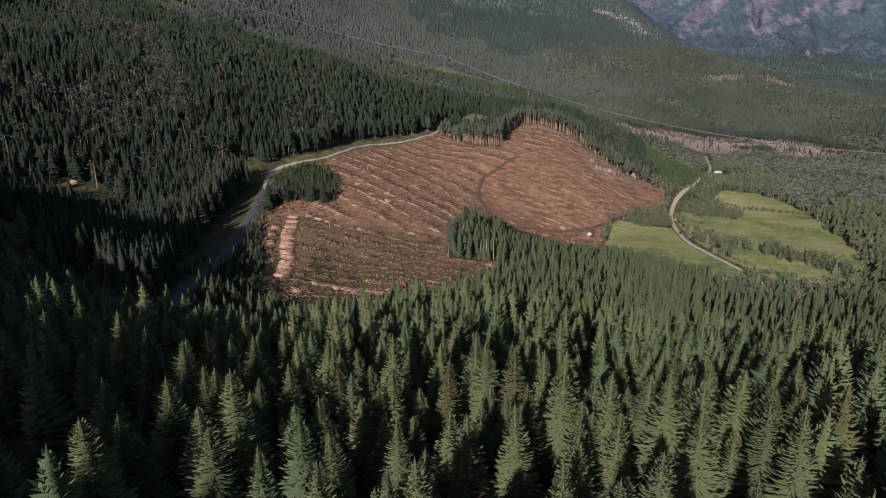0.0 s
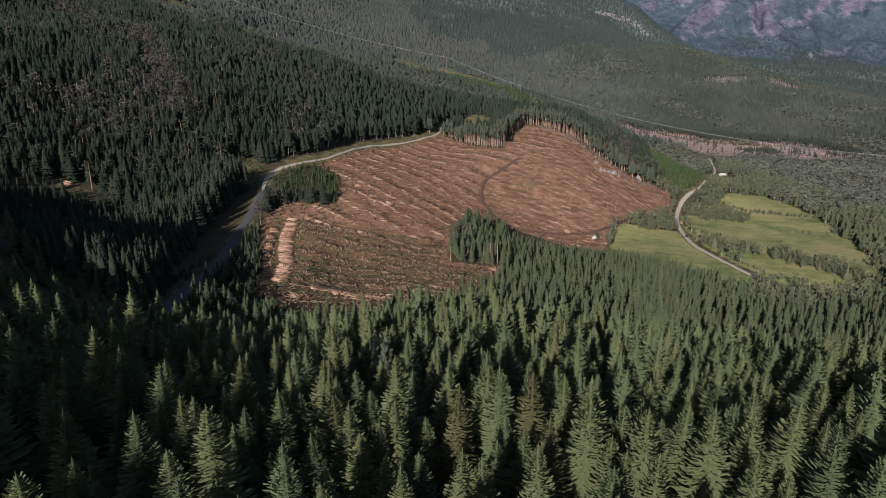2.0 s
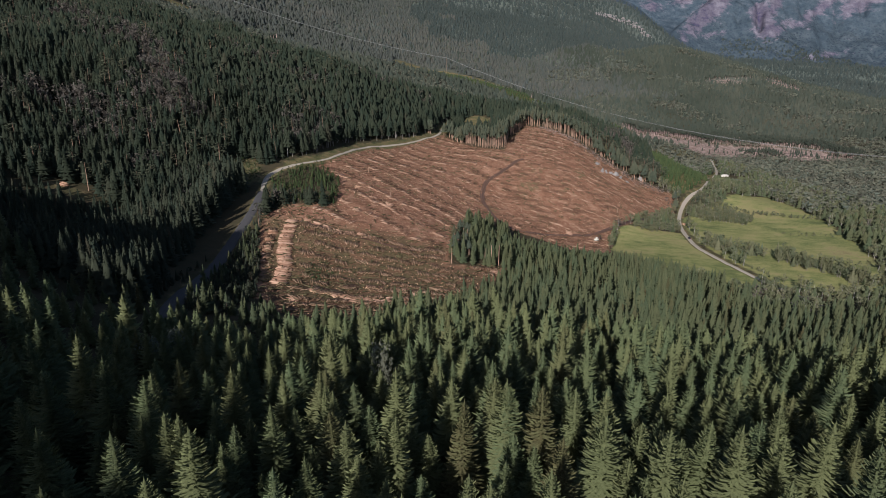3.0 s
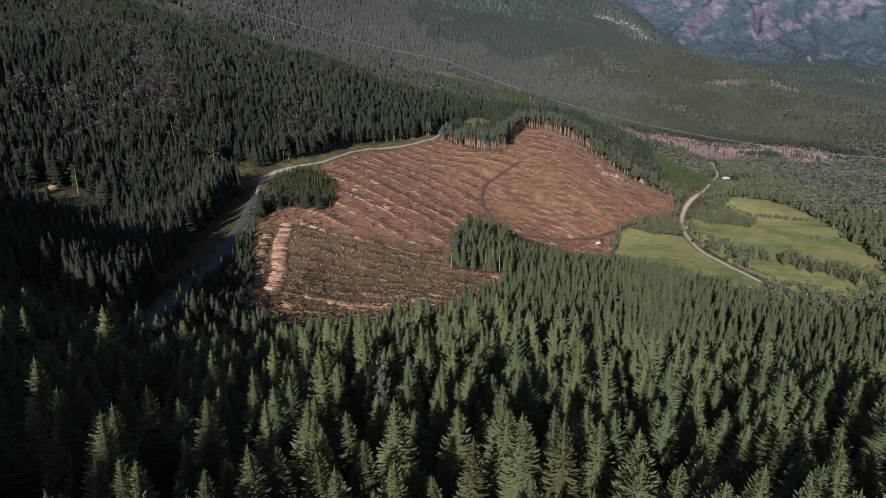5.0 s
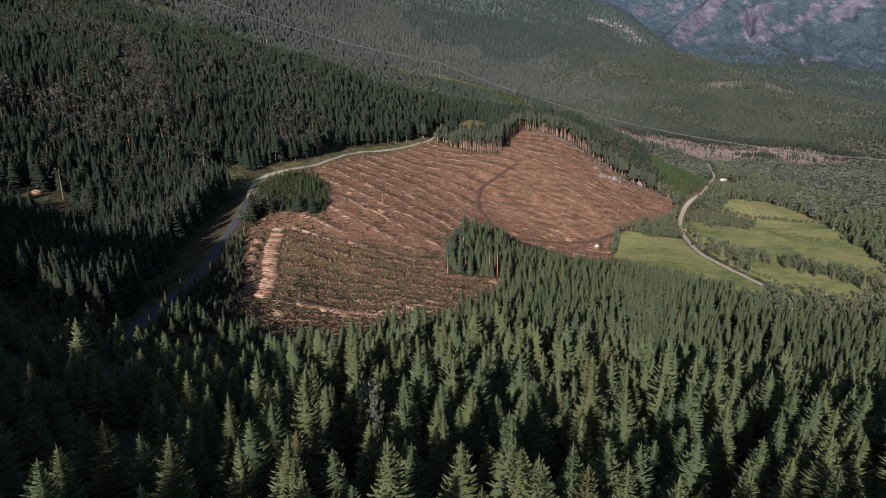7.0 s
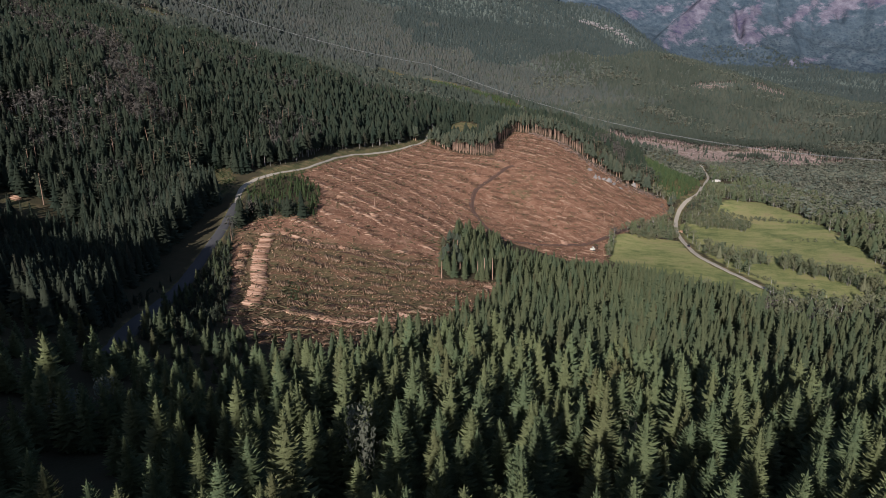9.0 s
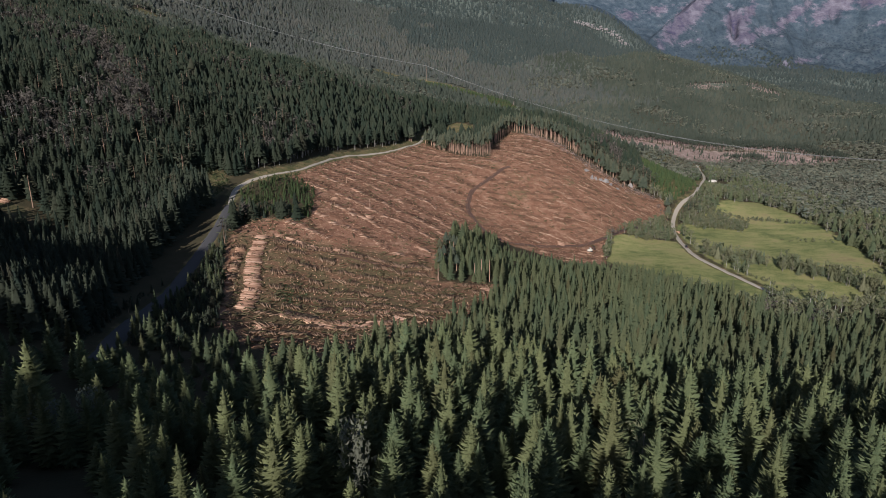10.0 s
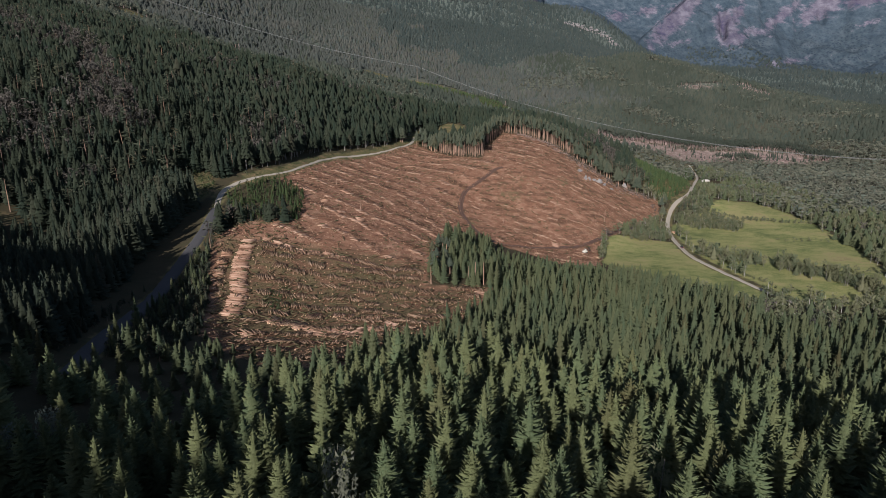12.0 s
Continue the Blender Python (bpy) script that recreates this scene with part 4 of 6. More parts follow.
# the stand goes on beside and behind
x, y, rnd = lattice(-330, 300, -190, 240, 5.2, 16)
keep = ~in_sector(x, y, 24) & (np.hypot(x, y) > 8) & (np.hypot(x, y) < 330) & ~open_ground(x, y)
x, y = x[keep], y[keep]
tall = np.clip(13.5 + rnd.normal(0, 2.5, len(x)), 6, 19)
outer = np.stack([x, y, ground_z(x, y), tall, tall * rnd.uniform(0.26, 0.34, len(x))], 1)
under = (np.abs(x) < 75) & (y > -60)
stuff("hillside_spruces", [spruce(490 + k, 14, 8, 0, sides=3) for k in range(5)], outer[under], [NEEDLES, BARK], "spruces on the hillside where the stand begins", "trees", 47)
stuff("outer_spruce_stand", [speck_spruce(480 + k) for k in range(5)], outer[~under], [NEEDLES],
      "spruce forest on the hillside around the stand", "trees", 45)

# forest round and above the felled area
x, y, rnd = lattice(-520, 430, 250, 900, 4.3, 31, 0.55)
keep = ~open_ground(x, y) & in_sector(x, y, 20) & ~((signed(FELLED, x, y) > -15) & (x > 20) & (x < 150) & (y > 560)) & ~((off_line(ROAD_WEST, x, y) < 24) & (x < -112) & (y < 402)) & ((y > 345) | ((x > 165) & (y > 300))) & (rnd.uniform(0, 1, len(x)) > 0.05 + 0.25 * (ripple(x, y, 75, 12, 3) > 0.5))
x, y = x[keep], y[keep]
z = ground_z(x, y)
edge0 = -signed(FELLED, x, y)
low = ((x > 150) & (z < 26) & (y < 1000)) | ((x > 112) & (y > 425) & (y < 545) & (edge0 < 30))
edge = edge0
young, sapling = inside(YOUNG, x, y), np.zeros(len(x), bool)
tongue = (x > 0) & (x < 165) & (y < 430)
edge = -signed(FELLED, x, y)
rim = (edge < 13) & (y > 430) & (x > -20) & (x < 235) & ~((x > 95) & (y < 545))
track_edge = (off_line(TRACK_NORTH, x, y) < 20) & (y > 470) & ~rim
rim |= tongue & (edge < 11) & (y < 385)
patch = ripple(x, y, 38, 3, 3)
band = (np.minimum(off_line(GREY_BAND, x, y), off_line(GREY_BAND_LOW, x, y) + 6) < 15 + 14 * patch)
scrub = ((ripple(x, y, 130, 7, 4) > 0.5) | band) & ~tongue
pines = ((edge < 38) & (x > 125) & (y > 560) & ~young) | ((rnd.uniform(0, 1, len(x)) < 0.07) & (x < -100))
tall = 14.0 + 2.5 * ripple(x, y, 90, 5, 3) + rnd.normal(0, 2.0, len(x))
tall = np.clip(tall + 1.5 * (x < -90), 5, 21)
tall = np.where(tongue, (tall * 0.8 - 2.5) * np.where((x > 42) & (y > 350), 0.30 + 0.55 * smooth01(8, 60, edge), 1.0), tall)
tall = np.where(young, 7 + rnd.uniform(-1, 1.5, len(x)), np.where(sapling, 5 + rnd.uniform(-2.5, 1.5, len(x)), tall))
rows = np.stack([x, y, z, tall, tall * rnd.uniform(0.24, 0.36, len(x))], 1)
dark = low & (rnd.uniform(0, 1, len(x)) < 0.22 + 0.3 * (ripple(x, y, 60, 13, 3) > 0.2))
rows[dark, 3] *= 0.7
rows[dark, 4] *= 0.75
low = low & ~dark
kind = np.where(track_edge, 6, np.where(young, 3, np.where(low, 4, np.where(pines & ~rim & ~tongue, 5, np.where(rim, 1, np.where(scrub & (rnd.uniform(0, 1, len(x)) < np.where(band, 0.85, 0.45)), 2, 0))))))
stuff("tongue_of_spruces", [fringed_spruce(318 + k, 16, 8, 0, sides=3) for k in range(6)], rows[(kind == 0) & (tongue | sapling)], [NEEDLES_DIMMED, BARK], "tongue of spruces reaching into the felled area", "trees", 40)
hill = (kind == 0) & ~tongue & ~sapling & ~dark
stuff("valley_spruces", [far_spruce(420 + k, 5, 5, 0.05, 0.05) for k in range(6)], rows[(kind == 0) & ~tongue & dark], [NEEDLES_DIMMED, BARK], "dark green spruces among the birches of the valley floor", "trees", 49, 0.15)
front = hill & (x < -60) & (np.hypot(x, y) < 590)
stuff("hill_spruce_front", [spruce(410 + k, 9, 7, 0, sides=3) for k in range(7)], np.concatenate([rows[front], across_road]), [NEEDLES_HILL_SHADE, BARK], "dark spruces on the hillside beside the felled area", "trees", 46, 0.3)
stuff("hill_spruce_forest", [far_spruce(400 + k, 4, 4, 0.03, 0) for k in range(8)], rows[hill & ~front], [NEEDLES_HILL_SHADE, BARK], "dark spruce forest covering the hillside above the felled area", "trees", 23, 0.3)
stuff("bare_stemmed_forest_edge", [far_spruce(430 + k, 6, 5, 0.3 + 0.07 * k, 0.08) for k in range(5)], rows[kind == 1], [NEEDLES_PINE, BARK_EDGE], "forest edge of tall spruces with bare reddish stems", "trees", 24)
stuff("roadside_forest_edge", [far_spruce(436 + k, 6, 6, 0.2 + 0.06 * k, 0.05) for k in range(5)], rows[kind == 6] * (1, 1, 1, 1.1, 0.9), [NEEDLES_HILL_SHADE, BARK_BIRCH], "dark spruces with bare grey stems above the narrow gravel road", "trees", 48, 0.2)
r = rows[kind == 2].copy()
r[:, 3] *= 0.9
r[:, 4] *= 1.2
stuff("grey_mixed_trees", [broadleaf(450 + k, 70, 0.2, 0.2) for k in range(6)], r, [DRY_TWIGS, BARK_GREY], "grey birches and half-dead trees among the spruces", "trees", 25)
stuff("young_spruce_plantation", [far_spruce(470 + k, 4, 4) for k in range(4)], rows[kind == 3], [NEEDLES_YOUNG, BARK], "bright green plantation of young spruces", "trees", 26)
r = rows[kind == 4].copy()
r[:, 3] = np.random.RandomState(4).uniform(6, 12, len(r))
r[:, 4] = r[:, 3] * np.random.RandomState(5).uniform(0.26, 0.38, len(r))
stuff("valley_birch_wood", [broadleaf(480 + k, 120, 0.12, 0.22) for k in range(6)], r, [LEAVES, BARK_BIRCH], "grey-green birch and alder wood on the valley floor", "trees", 27, 0.15)
r = rows[kind == 5].copy()
r[:, 4] *= 1.25
stuff("pine_wood", [pine(500 + k, 26) for k in range(5)], r, [NEEDLES_PINE, BARK], "dark open pines among the spruces", "trees", 28, 0.15)

# woods towards the far slopes
x, y, rnd = lattice(-900, 1640, 900, 2000, 6.0, 41, 0.6)
x2, y2, rnd2 = lattice(330, 760, 560, 900, 5.0, 42, 0.6)
x, y = np.concatenate([x, x2]), np.concatenate([y, y2])
keep = ~open_ground(x, y) & (np.abs(x - 20) < 0.80 * y + 20) & (rnd.uniform(0, 1, len(x)) > 0.05)
x, y = x[keep], y[keep]
z = ground_z(x, y)
tall = np.clip(9.5 + 2 * ripple(x, y, 200, 5, 3) + rnd.normal(0, 2.0, len(x)), 4.5, 16)
rows = np.stack([x, y, z, tall, tall * rnd.uniform(0.32, 0.5, len(x))], 1)
low = (z < 22) & (y < 1080) & (x > 300)
pale = (ripple(x, y, 170, 8, 5) > 0.34) & (rnd.uniform(0, 1, len(x)) < 0.6)
by_line = ((off_line(CORRIDOR, x, y) < 26) & (y > 1110)) | ((signed(SECOND_FELLING, x, y) > -16) & (y > 1000)) | ((x > 300) & (x < 440) & (y > 1000) & (signed(SECOND_FELLING, x, y) > -22))
for gx, gy, rx, ry in GAPS[:2]:
    by_line |= (np.hypot((x - gx) / rx, (y - gy - 4) / ry) < 1.5) & (y > gy)
slope = (y > 1190) & (rnd.uniform(0, 1, len(x)) < 0.9 * smooth01(420, 180, x - 0.2 * (y - 1190) + 90 * ripple(x, y, 300, 1, 3)))
upper = (y > 1690 + 60 * ripple(x, y, 260, 4, 3)) & (x > -60 + 90 * ripple(x, y, 200, 9, 3)) & ~by_line
scrubby = (np.hypot((x - 350) / 110, (y - 1525) / 40) + 0.5 * ripple(x, y, 60, 6, 3) < 1) & (rnd.uniform(0, 1, len(x)) < 0.75)
scrubby |= (np.hypot((x - 450) / 40, (y - 1224) / 22) + 0.5 * ripple(x, y, 40, 6, 3) < 1) | (np.hypot((x - 815) / 60, (y - 1222) / 26) + 0.6 * ripple(x, y, 40, 2, 3) < 1)
pale = (pale | scrubby) & ~upper
slope = slope & ~upper & ~scrubby
stuff("blue_green_slope_forest", [speck_spruce(605 + k) for k in range(8)], rows[upper & ~low], [NEEDLES_BLUE_HAZE], "hazy blue-green spruce forest high on the far slope", "trees", 50, 0.35)
stuff("far_spruce_forest", [speck_spruce(600 + k) for k in range(8)], rows[~low & ~pale & ~by_line & ~slope & ~upper], [NEEDLES_FAR_HAZE], "far spruce forest on the slopes across the valley", "trees", 29, 0.45)
stuff("stems_beside_the_line", [far_spruce(620 + k, 3, 3, 0.52, 0.12) for k in range(4)], rows[by_line & ~low] * (1, 1, 1, 1.15, 0.6), [NEEDLES_FAR_HAZE, BARK_PALE], "spruces with bare pinkish stems along the cut strip", "trees", 30)
stuff("grey_slope_woods", [speck_spruce(610 + k) for k in range(8)], rows[slope & ~by_line], [NEEDLES_GREY_HAZE], "hazy grey-green woods on the far mountain slope", "trees", 35, 0.45)
r = rows[low | (pale & ~by_line & ~slope)].copy()
r[:, 3] *= 0.8
r[:, 4] *= 1.2
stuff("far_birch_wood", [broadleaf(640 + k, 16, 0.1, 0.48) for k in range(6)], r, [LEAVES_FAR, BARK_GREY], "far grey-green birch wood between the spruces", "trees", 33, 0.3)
x, y, rnd = lattice(-1700, 2300, 2000, 3000, 14.5, 43)
keep = (np.abs(x - 50) < 0.79 * y) & (x > -0.75 * y) & (np.hypot(x, y) < 3060)
x, y = x[keep], y[keep]
tall = 13 + rnd.normal(0, 3, len(x))
stuff("distant_woods", [speck_spruce(660 + k, 3) for k in range(8)], np.stack([x, y, ground_z(x, y), tall, tall * 0.36], 1), [NEEDLES_BLUE_HAZE], "distant woods on the mountain slopes", "trees", 34, 0.45)

rnd = np.random.RandomState(47)
bearing, reach = rnd.uniform(0.44, 0.86, 9000), rnd.uniform(3060, 3480, 9000)
y = reach / np.sqrt(1 + bearing ** 2)
x = bearing * y
z = mountain_z(x, y)
rise = (z - 126) / reach + 0.012 * ripple(x, y, 260, 3, 4)
keep = rnd.uniform(0, 1, len(x)) < smooth01(0.095, 0.055, rise) * (0.25 + 0.75 * smooth01(0.52, 0.66, bearing)) * 0.75
x, y, z = x[keep], y[keep], z[keep]
tall = 9 + rnd.normal(0, 2, len(x))
stuff("mountain_woods", [speck_spruce(670 + k, 3) for k in range(6)], np.stack([x, y, z - 1, tall, tall * 0.6], 1), [NEEDLES_BLUE_HAZE], "scattered dark trees on the lower mountain side", "trees", 36, 0.2)

# ---------------------------------------------------------------- roads and tracks


def smooth_line(points, step):
    """A polyline rounded off and cut into even steps."""
    P = [Vector((*p, 0)) for p in points]
    P = [P[0] * 2 - P[1]] + P + [P[-1] * 2 - P[-2]]
    out = []
    for a, b, c, d in zip(P, P[1:], P[2:], P[3:]):
        n = max(2, int((c - b).length / step))
        for k in range(n):
            t = k / n
            out.append(0.5 * ((2 * b) + (c - a) * t + (2 * a - 5 * b + 4 * c - d) * t * t + (3 * b - a - 3 * c + d) * t ** 3))
    return out + [P[-2]]


def ribbon(name, line, profile, material, label, category):
    """A way laid along the line; profile: rows of offset from the middle and height over the ground."""
    pts = smooth_line(line, 3.0)
    rnd = random.Random(len(line))
    bm, rows = bmesh.new(), []
    for i, p in enumerate(pts):
        d = (pts[min(i + 1, len(pts) - 1)] - pts[max(i - 1, 0)]).normalized()
        side = Vector((-d.y, d.x, 0))
        mid = gz(p.x, p.y)
        row = []
        for off, up in profile:
            q = p + side * (off + rnd.uniform(-0.18, 0.18))
            level = max(gz(q.x, q.y), 0.6 * mid + 0.4 * gz(q.x, q.y)) if up > 0 else gz(q.x, q.y)
            row.append(bm.verts.new((q.x, q.y, level + up)))
        rows.append(row)
    for a, b in zip(rows, rows[1:]):
        for k in range(len(profile) - 1):
            bm.faces.new((a[k], a[k + 1], b[k + 1], b[k])).smooth = True
    return tagged(part(name, bm, material), label, category, kind="structure")


FULL = [(-3.4, -0.5), (-2.5, 0.30), (-1.2, 0.38), (0, 0.42), (1.2, 0.38), (2.5, 0.30), (3.4, -0.5)]
LANE = [(-2.0, -0.4), (-1.45, 0.26), (-0.9, 0.20), (0, 0.34), (0.9, 0.20), (1.45, 0.26), (2.0, -0.4)]
NARROW = [(-1.5, -0.4), (-1.0, 0.25), (-0.6, 0.20), (0, 0.30), (0.6, 0.20), (1.0, 0.25), (1.5, -0.4)]
RUTS = [(-2.0, -0.3), (-1.6, 0.26), (-1.25, 0.03), (-0.7, 0.03), (-0.4, 0.24), (0.4, 0.24), (0.7, 0.03), (1.25, 0.03), (1.6, 0.26), (2.0, -0.3)]
ribbon("road_bend", ROAD_WEST[6:], LANE, GRAVEL, "pale gravel bend where the forest road meets the felled area", "road")
# same road as the bend; its shade is in the gravel's colour
ribbon("road_west", ROAD_WEST[:7], FULL, GRAVEL_SHADED, "grey gravel forest road lying in tree shade", "road")
ribbon("road_north", TRACK_NORTH, NARROW, GRAVEL, "narrow pale gravel road along the upper edge of the felled area", "road")
ribbon("road_east", ROAD_EAST, LANE, GRAVEL, "pale grey gravel road winding through the meadows", "road")
ribbon("brook_ditch", [(-88, 360), (-78, 355.5), (-65, 350), (-51, 347), (-41, 344), (-32, 341), (-18, 341), (-4, 346)], [(-1.3, 0.06), (-0.6, 0.05), (0.6, 0.05), (1.3, 0.06)], MUD, "dark wet ditch below the row of log bundles", "ditch")
ribbon("mud_track_west", MUD_WEST, RUTS, MUD, "dark rutted mud track of forest machines", "track")
ribbon("mud_track_east", MUD_EAST, RUTS, MUD, "dark rutted mud track along the lower edge", "track")

# ---------------------------------------------------------------- logs


def log_mesh(name, length, r, bark, sides=7):
    bm = bmesh.new()
    rings = []
    for x, k in ((-length / 2, 1.08), (0, 1.0), (length / 2, 0.84)):
        rings.append([bm.verts.new((x, r * k * math.cos(6.2832 * j / sides), r * k * math.sin(6.2832 * j / sides))) for j in range(sides)])
    for a, b in zip(rings, rings[1:]):
        for j in range(sides):
            bm.faces.new((a[j], a[(j + 1) % sides], b[(j + 1) % sides], b[j])).smooth = True
    for ring, flip in ((rings[0], True), (rings[-1], False)):
        bm.faces.new(ring[::-1] if not flip else ring).material_index = 1
    bm.normal_update()
    bmesh.ops.recalc_face_normals(bm, faces=bm.faces[:])
    me = bpy.data.meshes.new(name)
    bm.to_mesh(me)
    bm.free()
    me.materials.append(bark)
    me.materials.append(LOG_END)
    return me


LOGS_BROWN = [log_mesh("log", L, r, LOG_BARK) for L, r in ((4.9, 0.15), (4.4, 0.19), (5.3, 0.17), (4.0, 0.13))]
LOGS_PALE = [log_mesh("log", L, r, LOG_PALE) for L, r in ((4.9, 0.16), (4.5, 0.20), (5.2, 0.18), (4.2, 0.14))]
LOGS_LONG = [log_mesh("log", L, r, LOG_PALE) for L, r in ((7.4, 0.17), (6.6, 0.21), (8.0, 0.19), (5.6, 0.15))]
pile_rnd = random.Random(77)


def log_pile(x, y, heading, width, count, meshes, label, mess=4.0, layers=3):
    """A heap of logs side by side: heading is the way the logs point, width the heap's breadth across them."""
    top = tagged(new("log_pile"), label, "log pile", "log piles on the felled area")
    top.matrix_basis = pose(x, y, gz(x, y), 0, 0, heading)
    h = radians(heading)
    per = max(3, count // layers)
    for n in range(count):
        layer, k = n // per, n % per
        off = (k + 0.5) / per * width * (1 - 0.18 * layer) - width * (1 - 0.18 * layer) / 2 + pile_rnd.uniform(-0.2, 0.2)
        along = pile_rnd.uniform(-0.5, 0.5)
        wx, wy = x + along * math.cos(h) - off * math.sin(h), y + along * math.sin(h) + off * math.cos(h)
        rx = 2.0
        ahead, back = gz(wx + rx * math.cos(h), wy + rx * math.sin(h)), gz(wx - rx * math.cos(h), wy - rx * math.sin(h))
        tilt = -math.degrees(math.atan2(ahead - back, 2 * rx))
        z = (ahead + back) / 2 - gz(x, y) + 0.14 + 0.30 * layer
        ob = new("log", pile_rnd.choice(meshes))
        ob.parent = top
        ob.matrix_basis = pose(along, off, z, pile_rnd.uniform(0, 360), tilt + pile_rnd.uniform(-2, 2), pile_rnd.gauss(0, mess))
    return top


# the long stack beside the road
STACK = [(-93, 361), (-92, 348), (-91, 335), (-87, 316), (-83.5, 303), (-82, 290), (-81, 279)]
line = smooth_line(STACK, 7.2)
for i in range(len(line) - 1):
    mid, d = (line[i] + line[i + 1]) / 2, line[i + 1] - line[i]
    turn = math.degrees(math.atan2(d.y, d.x)) + 90 + pile_rnd.uniform(-12, 12)
    log_pile(mid.x, mid.y, turn, d.length * 0.95, int(d.length * 3.6), LOGS_LONG, "long stack of peeled pinkish logs beside the forest road", 7.0)
for x0, y0, hd, w, c in ((-99, 332, 22, 7, 22), (-98, 322, 20, 8, 26), (-97, 312, 24, 7, 24), (-96, 304, 28, 5, 15), (-100, 343, 12, 5, 14)):
    log_pile(x0, y0, hd, w, c, LOGS_BROWN, "stack of brown logs beside the forest road", 6.0)
# timber laid end to end above the brook
for k, (x0, y0) in enumerate(((-84, 361), (-77, 357), (-71, 354), (-64, 351.5), (-57, 350), (-50, 349.5), (-44, 348))):
    log_pile(x0, y0, -22 + 3 * k, 2.6, 14, LOGS_PALE, "bundle of pale logs in a row above the brook", 3.0)
# fans at the lower rim
for x0, y0, hd, w, c in ((-62, 279, 68, 9, 22), (-55, 277, 74, 8, 20), (-68, 262, 40, 5, 14), (-52, 274, 58, 6, 16), (-44, 266, 165, 5, 15), (-20, 272, 12, 6, 15), (-12, 285, 95, 10, 22), (-24, 288, 92, 10, 22), (-36, 289, 90, 10, 22), (-48, 288, 84, 9, 20), (-46, 272, 160, 5, 14), (-39, 271, 150, 5, 16), (-32, 267, 145, 4, 14), (-25, 273, 15, 4, 16),
                         (-28, 268, 22, 5, 14), (-15, 278, 150, 5, 14), (27, 323, -8, 4, 20), (-62, 428, 5, 4, 12), (-50, 412, 0, 4, 14), (-38, 404, 6, 5, 15), (20, 395, 5, 5, 12),
                         (36, 418, -14, 7, 18), (95, 452, -14, 7, 16), (-151, 425, 10, 6, 18), (-149, 434, 15, 6, 16), (-222, 352, 10, 6, 12), (205, 538, 60, 5, 24), (122, 437, 30, 6, 14),
                         (132, 462, -25, 6, 16), (14, 455, 20, 5, 10)):
    log_pile(x0, y0, hd, w, c, (LOGS_LONG if y0 < 280 else LOGS_PALE) if c > 13 else LOGS_BROWN, "loose heap of pinkish logs on the felled ground", 9.0, 2)
log_pile(212, 519, 8, 7.4, 96, LOGS_PALE, "neat stack of pale timber at the roadside meadow", 1.0, 6)


def lying(lengths, x, y, heading, radius, lift, rnd, sides=4, tilt=0.06):
    """Sticks lying on the ground as one soup."""
    n = len(x)
    hx, hy = np.cos(heading), np.sin(heading)
    half = lengths / 2
    za, zb = ground_z(x - hx * half, y - hy * half), ground_z(x + hx * half, y + hy * half)
    za, zb = za + lift + rnd.uniform(-tilt, tilt * 3, n) * lengths, zb + lift + rnd.uniform(-tilt, tilt * 3, n) * lengths
    V = np.empty((n, sides * 2, 3))
    for e, (sg, z, k) in enumerate(((-1, za, 1.0), (1, zb, 0.75))):
        for j in range(sides):
            a = 6.2832 * j / sides
            V[:, e * sides + j, 0] = x + sg * hx * half - hy * radius * k * np.cos(a)
            V[:, e * sides + j, 1] = y + sg * hy * half + hx * radius * k * np.cos(a)
            V[:, e * sides + j, 2] = z + radius * k * np.sin(a)
    f = []
    for j in range(sides):
        i = (j + 1) % sides
        f += [(j, i, sides + i), (j, sides + i, sides + j)]
    for j in range(1, sides - 1):
        f += [(0, j + 1, j), (sides, sides + j, sides + j + 1)]
    f = np.array(f)
    return V.reshape(-1, 3), (f[None] + (np.arange(n) * sides * 2)[:, None, None]).reshape(-1, 3)


def sticks(name, materials, arrays, label, category):
    V, F = arrays
    return tagged(new(name, tri_mesh(name, V, F, np.zeros(len(F)), materials)), label, category, kind="stuff")


# logs left in rows beside each strip road
x, y, rnd = lattice(-115, 230, 212, 705, 0.85, 51, 0.5)
block, head, gap, across, along = strip_field(x, y)
phase = ((across / gap) % 1 - 0.5) * gap
beside = (phase > 2.0) & (phase < 4.8) & (block == 2)
bunch = ripple(along * 1.0, np.floor(across / gap) * 37.0, 15, 3, 3) + rnd.uniform(-0.25, 0.25, len(x))
keep = (signed(FELLED, x, y) > 3.5) & beside & (bunch > 0.2) & (rnd.uniform(0, 1, len(x)) < 0.26)
keep &= (off_line(MUD_WEST, x, y) > 4) & (off_line(MUD_EAST, x, y) > 4) & (off_line(STACK, x, y) > 6)
x, y, block = x[keep], y[keep], block[keep]
hd = head[keep] + np.where(block == 2, radians(12), radians(66)) + rnd.normal(0, 0.22, len(x))
sticks("scattered_logs", [LOG_ROW], lying(rnd.uniform(3.2, 5.2, len(x)), x, y, hd, rnd.uniform(0.12, 0.22, len(x)), 0.35, rnd, 5, 0.05), "brown logs scattered over the felled slope", "logs")


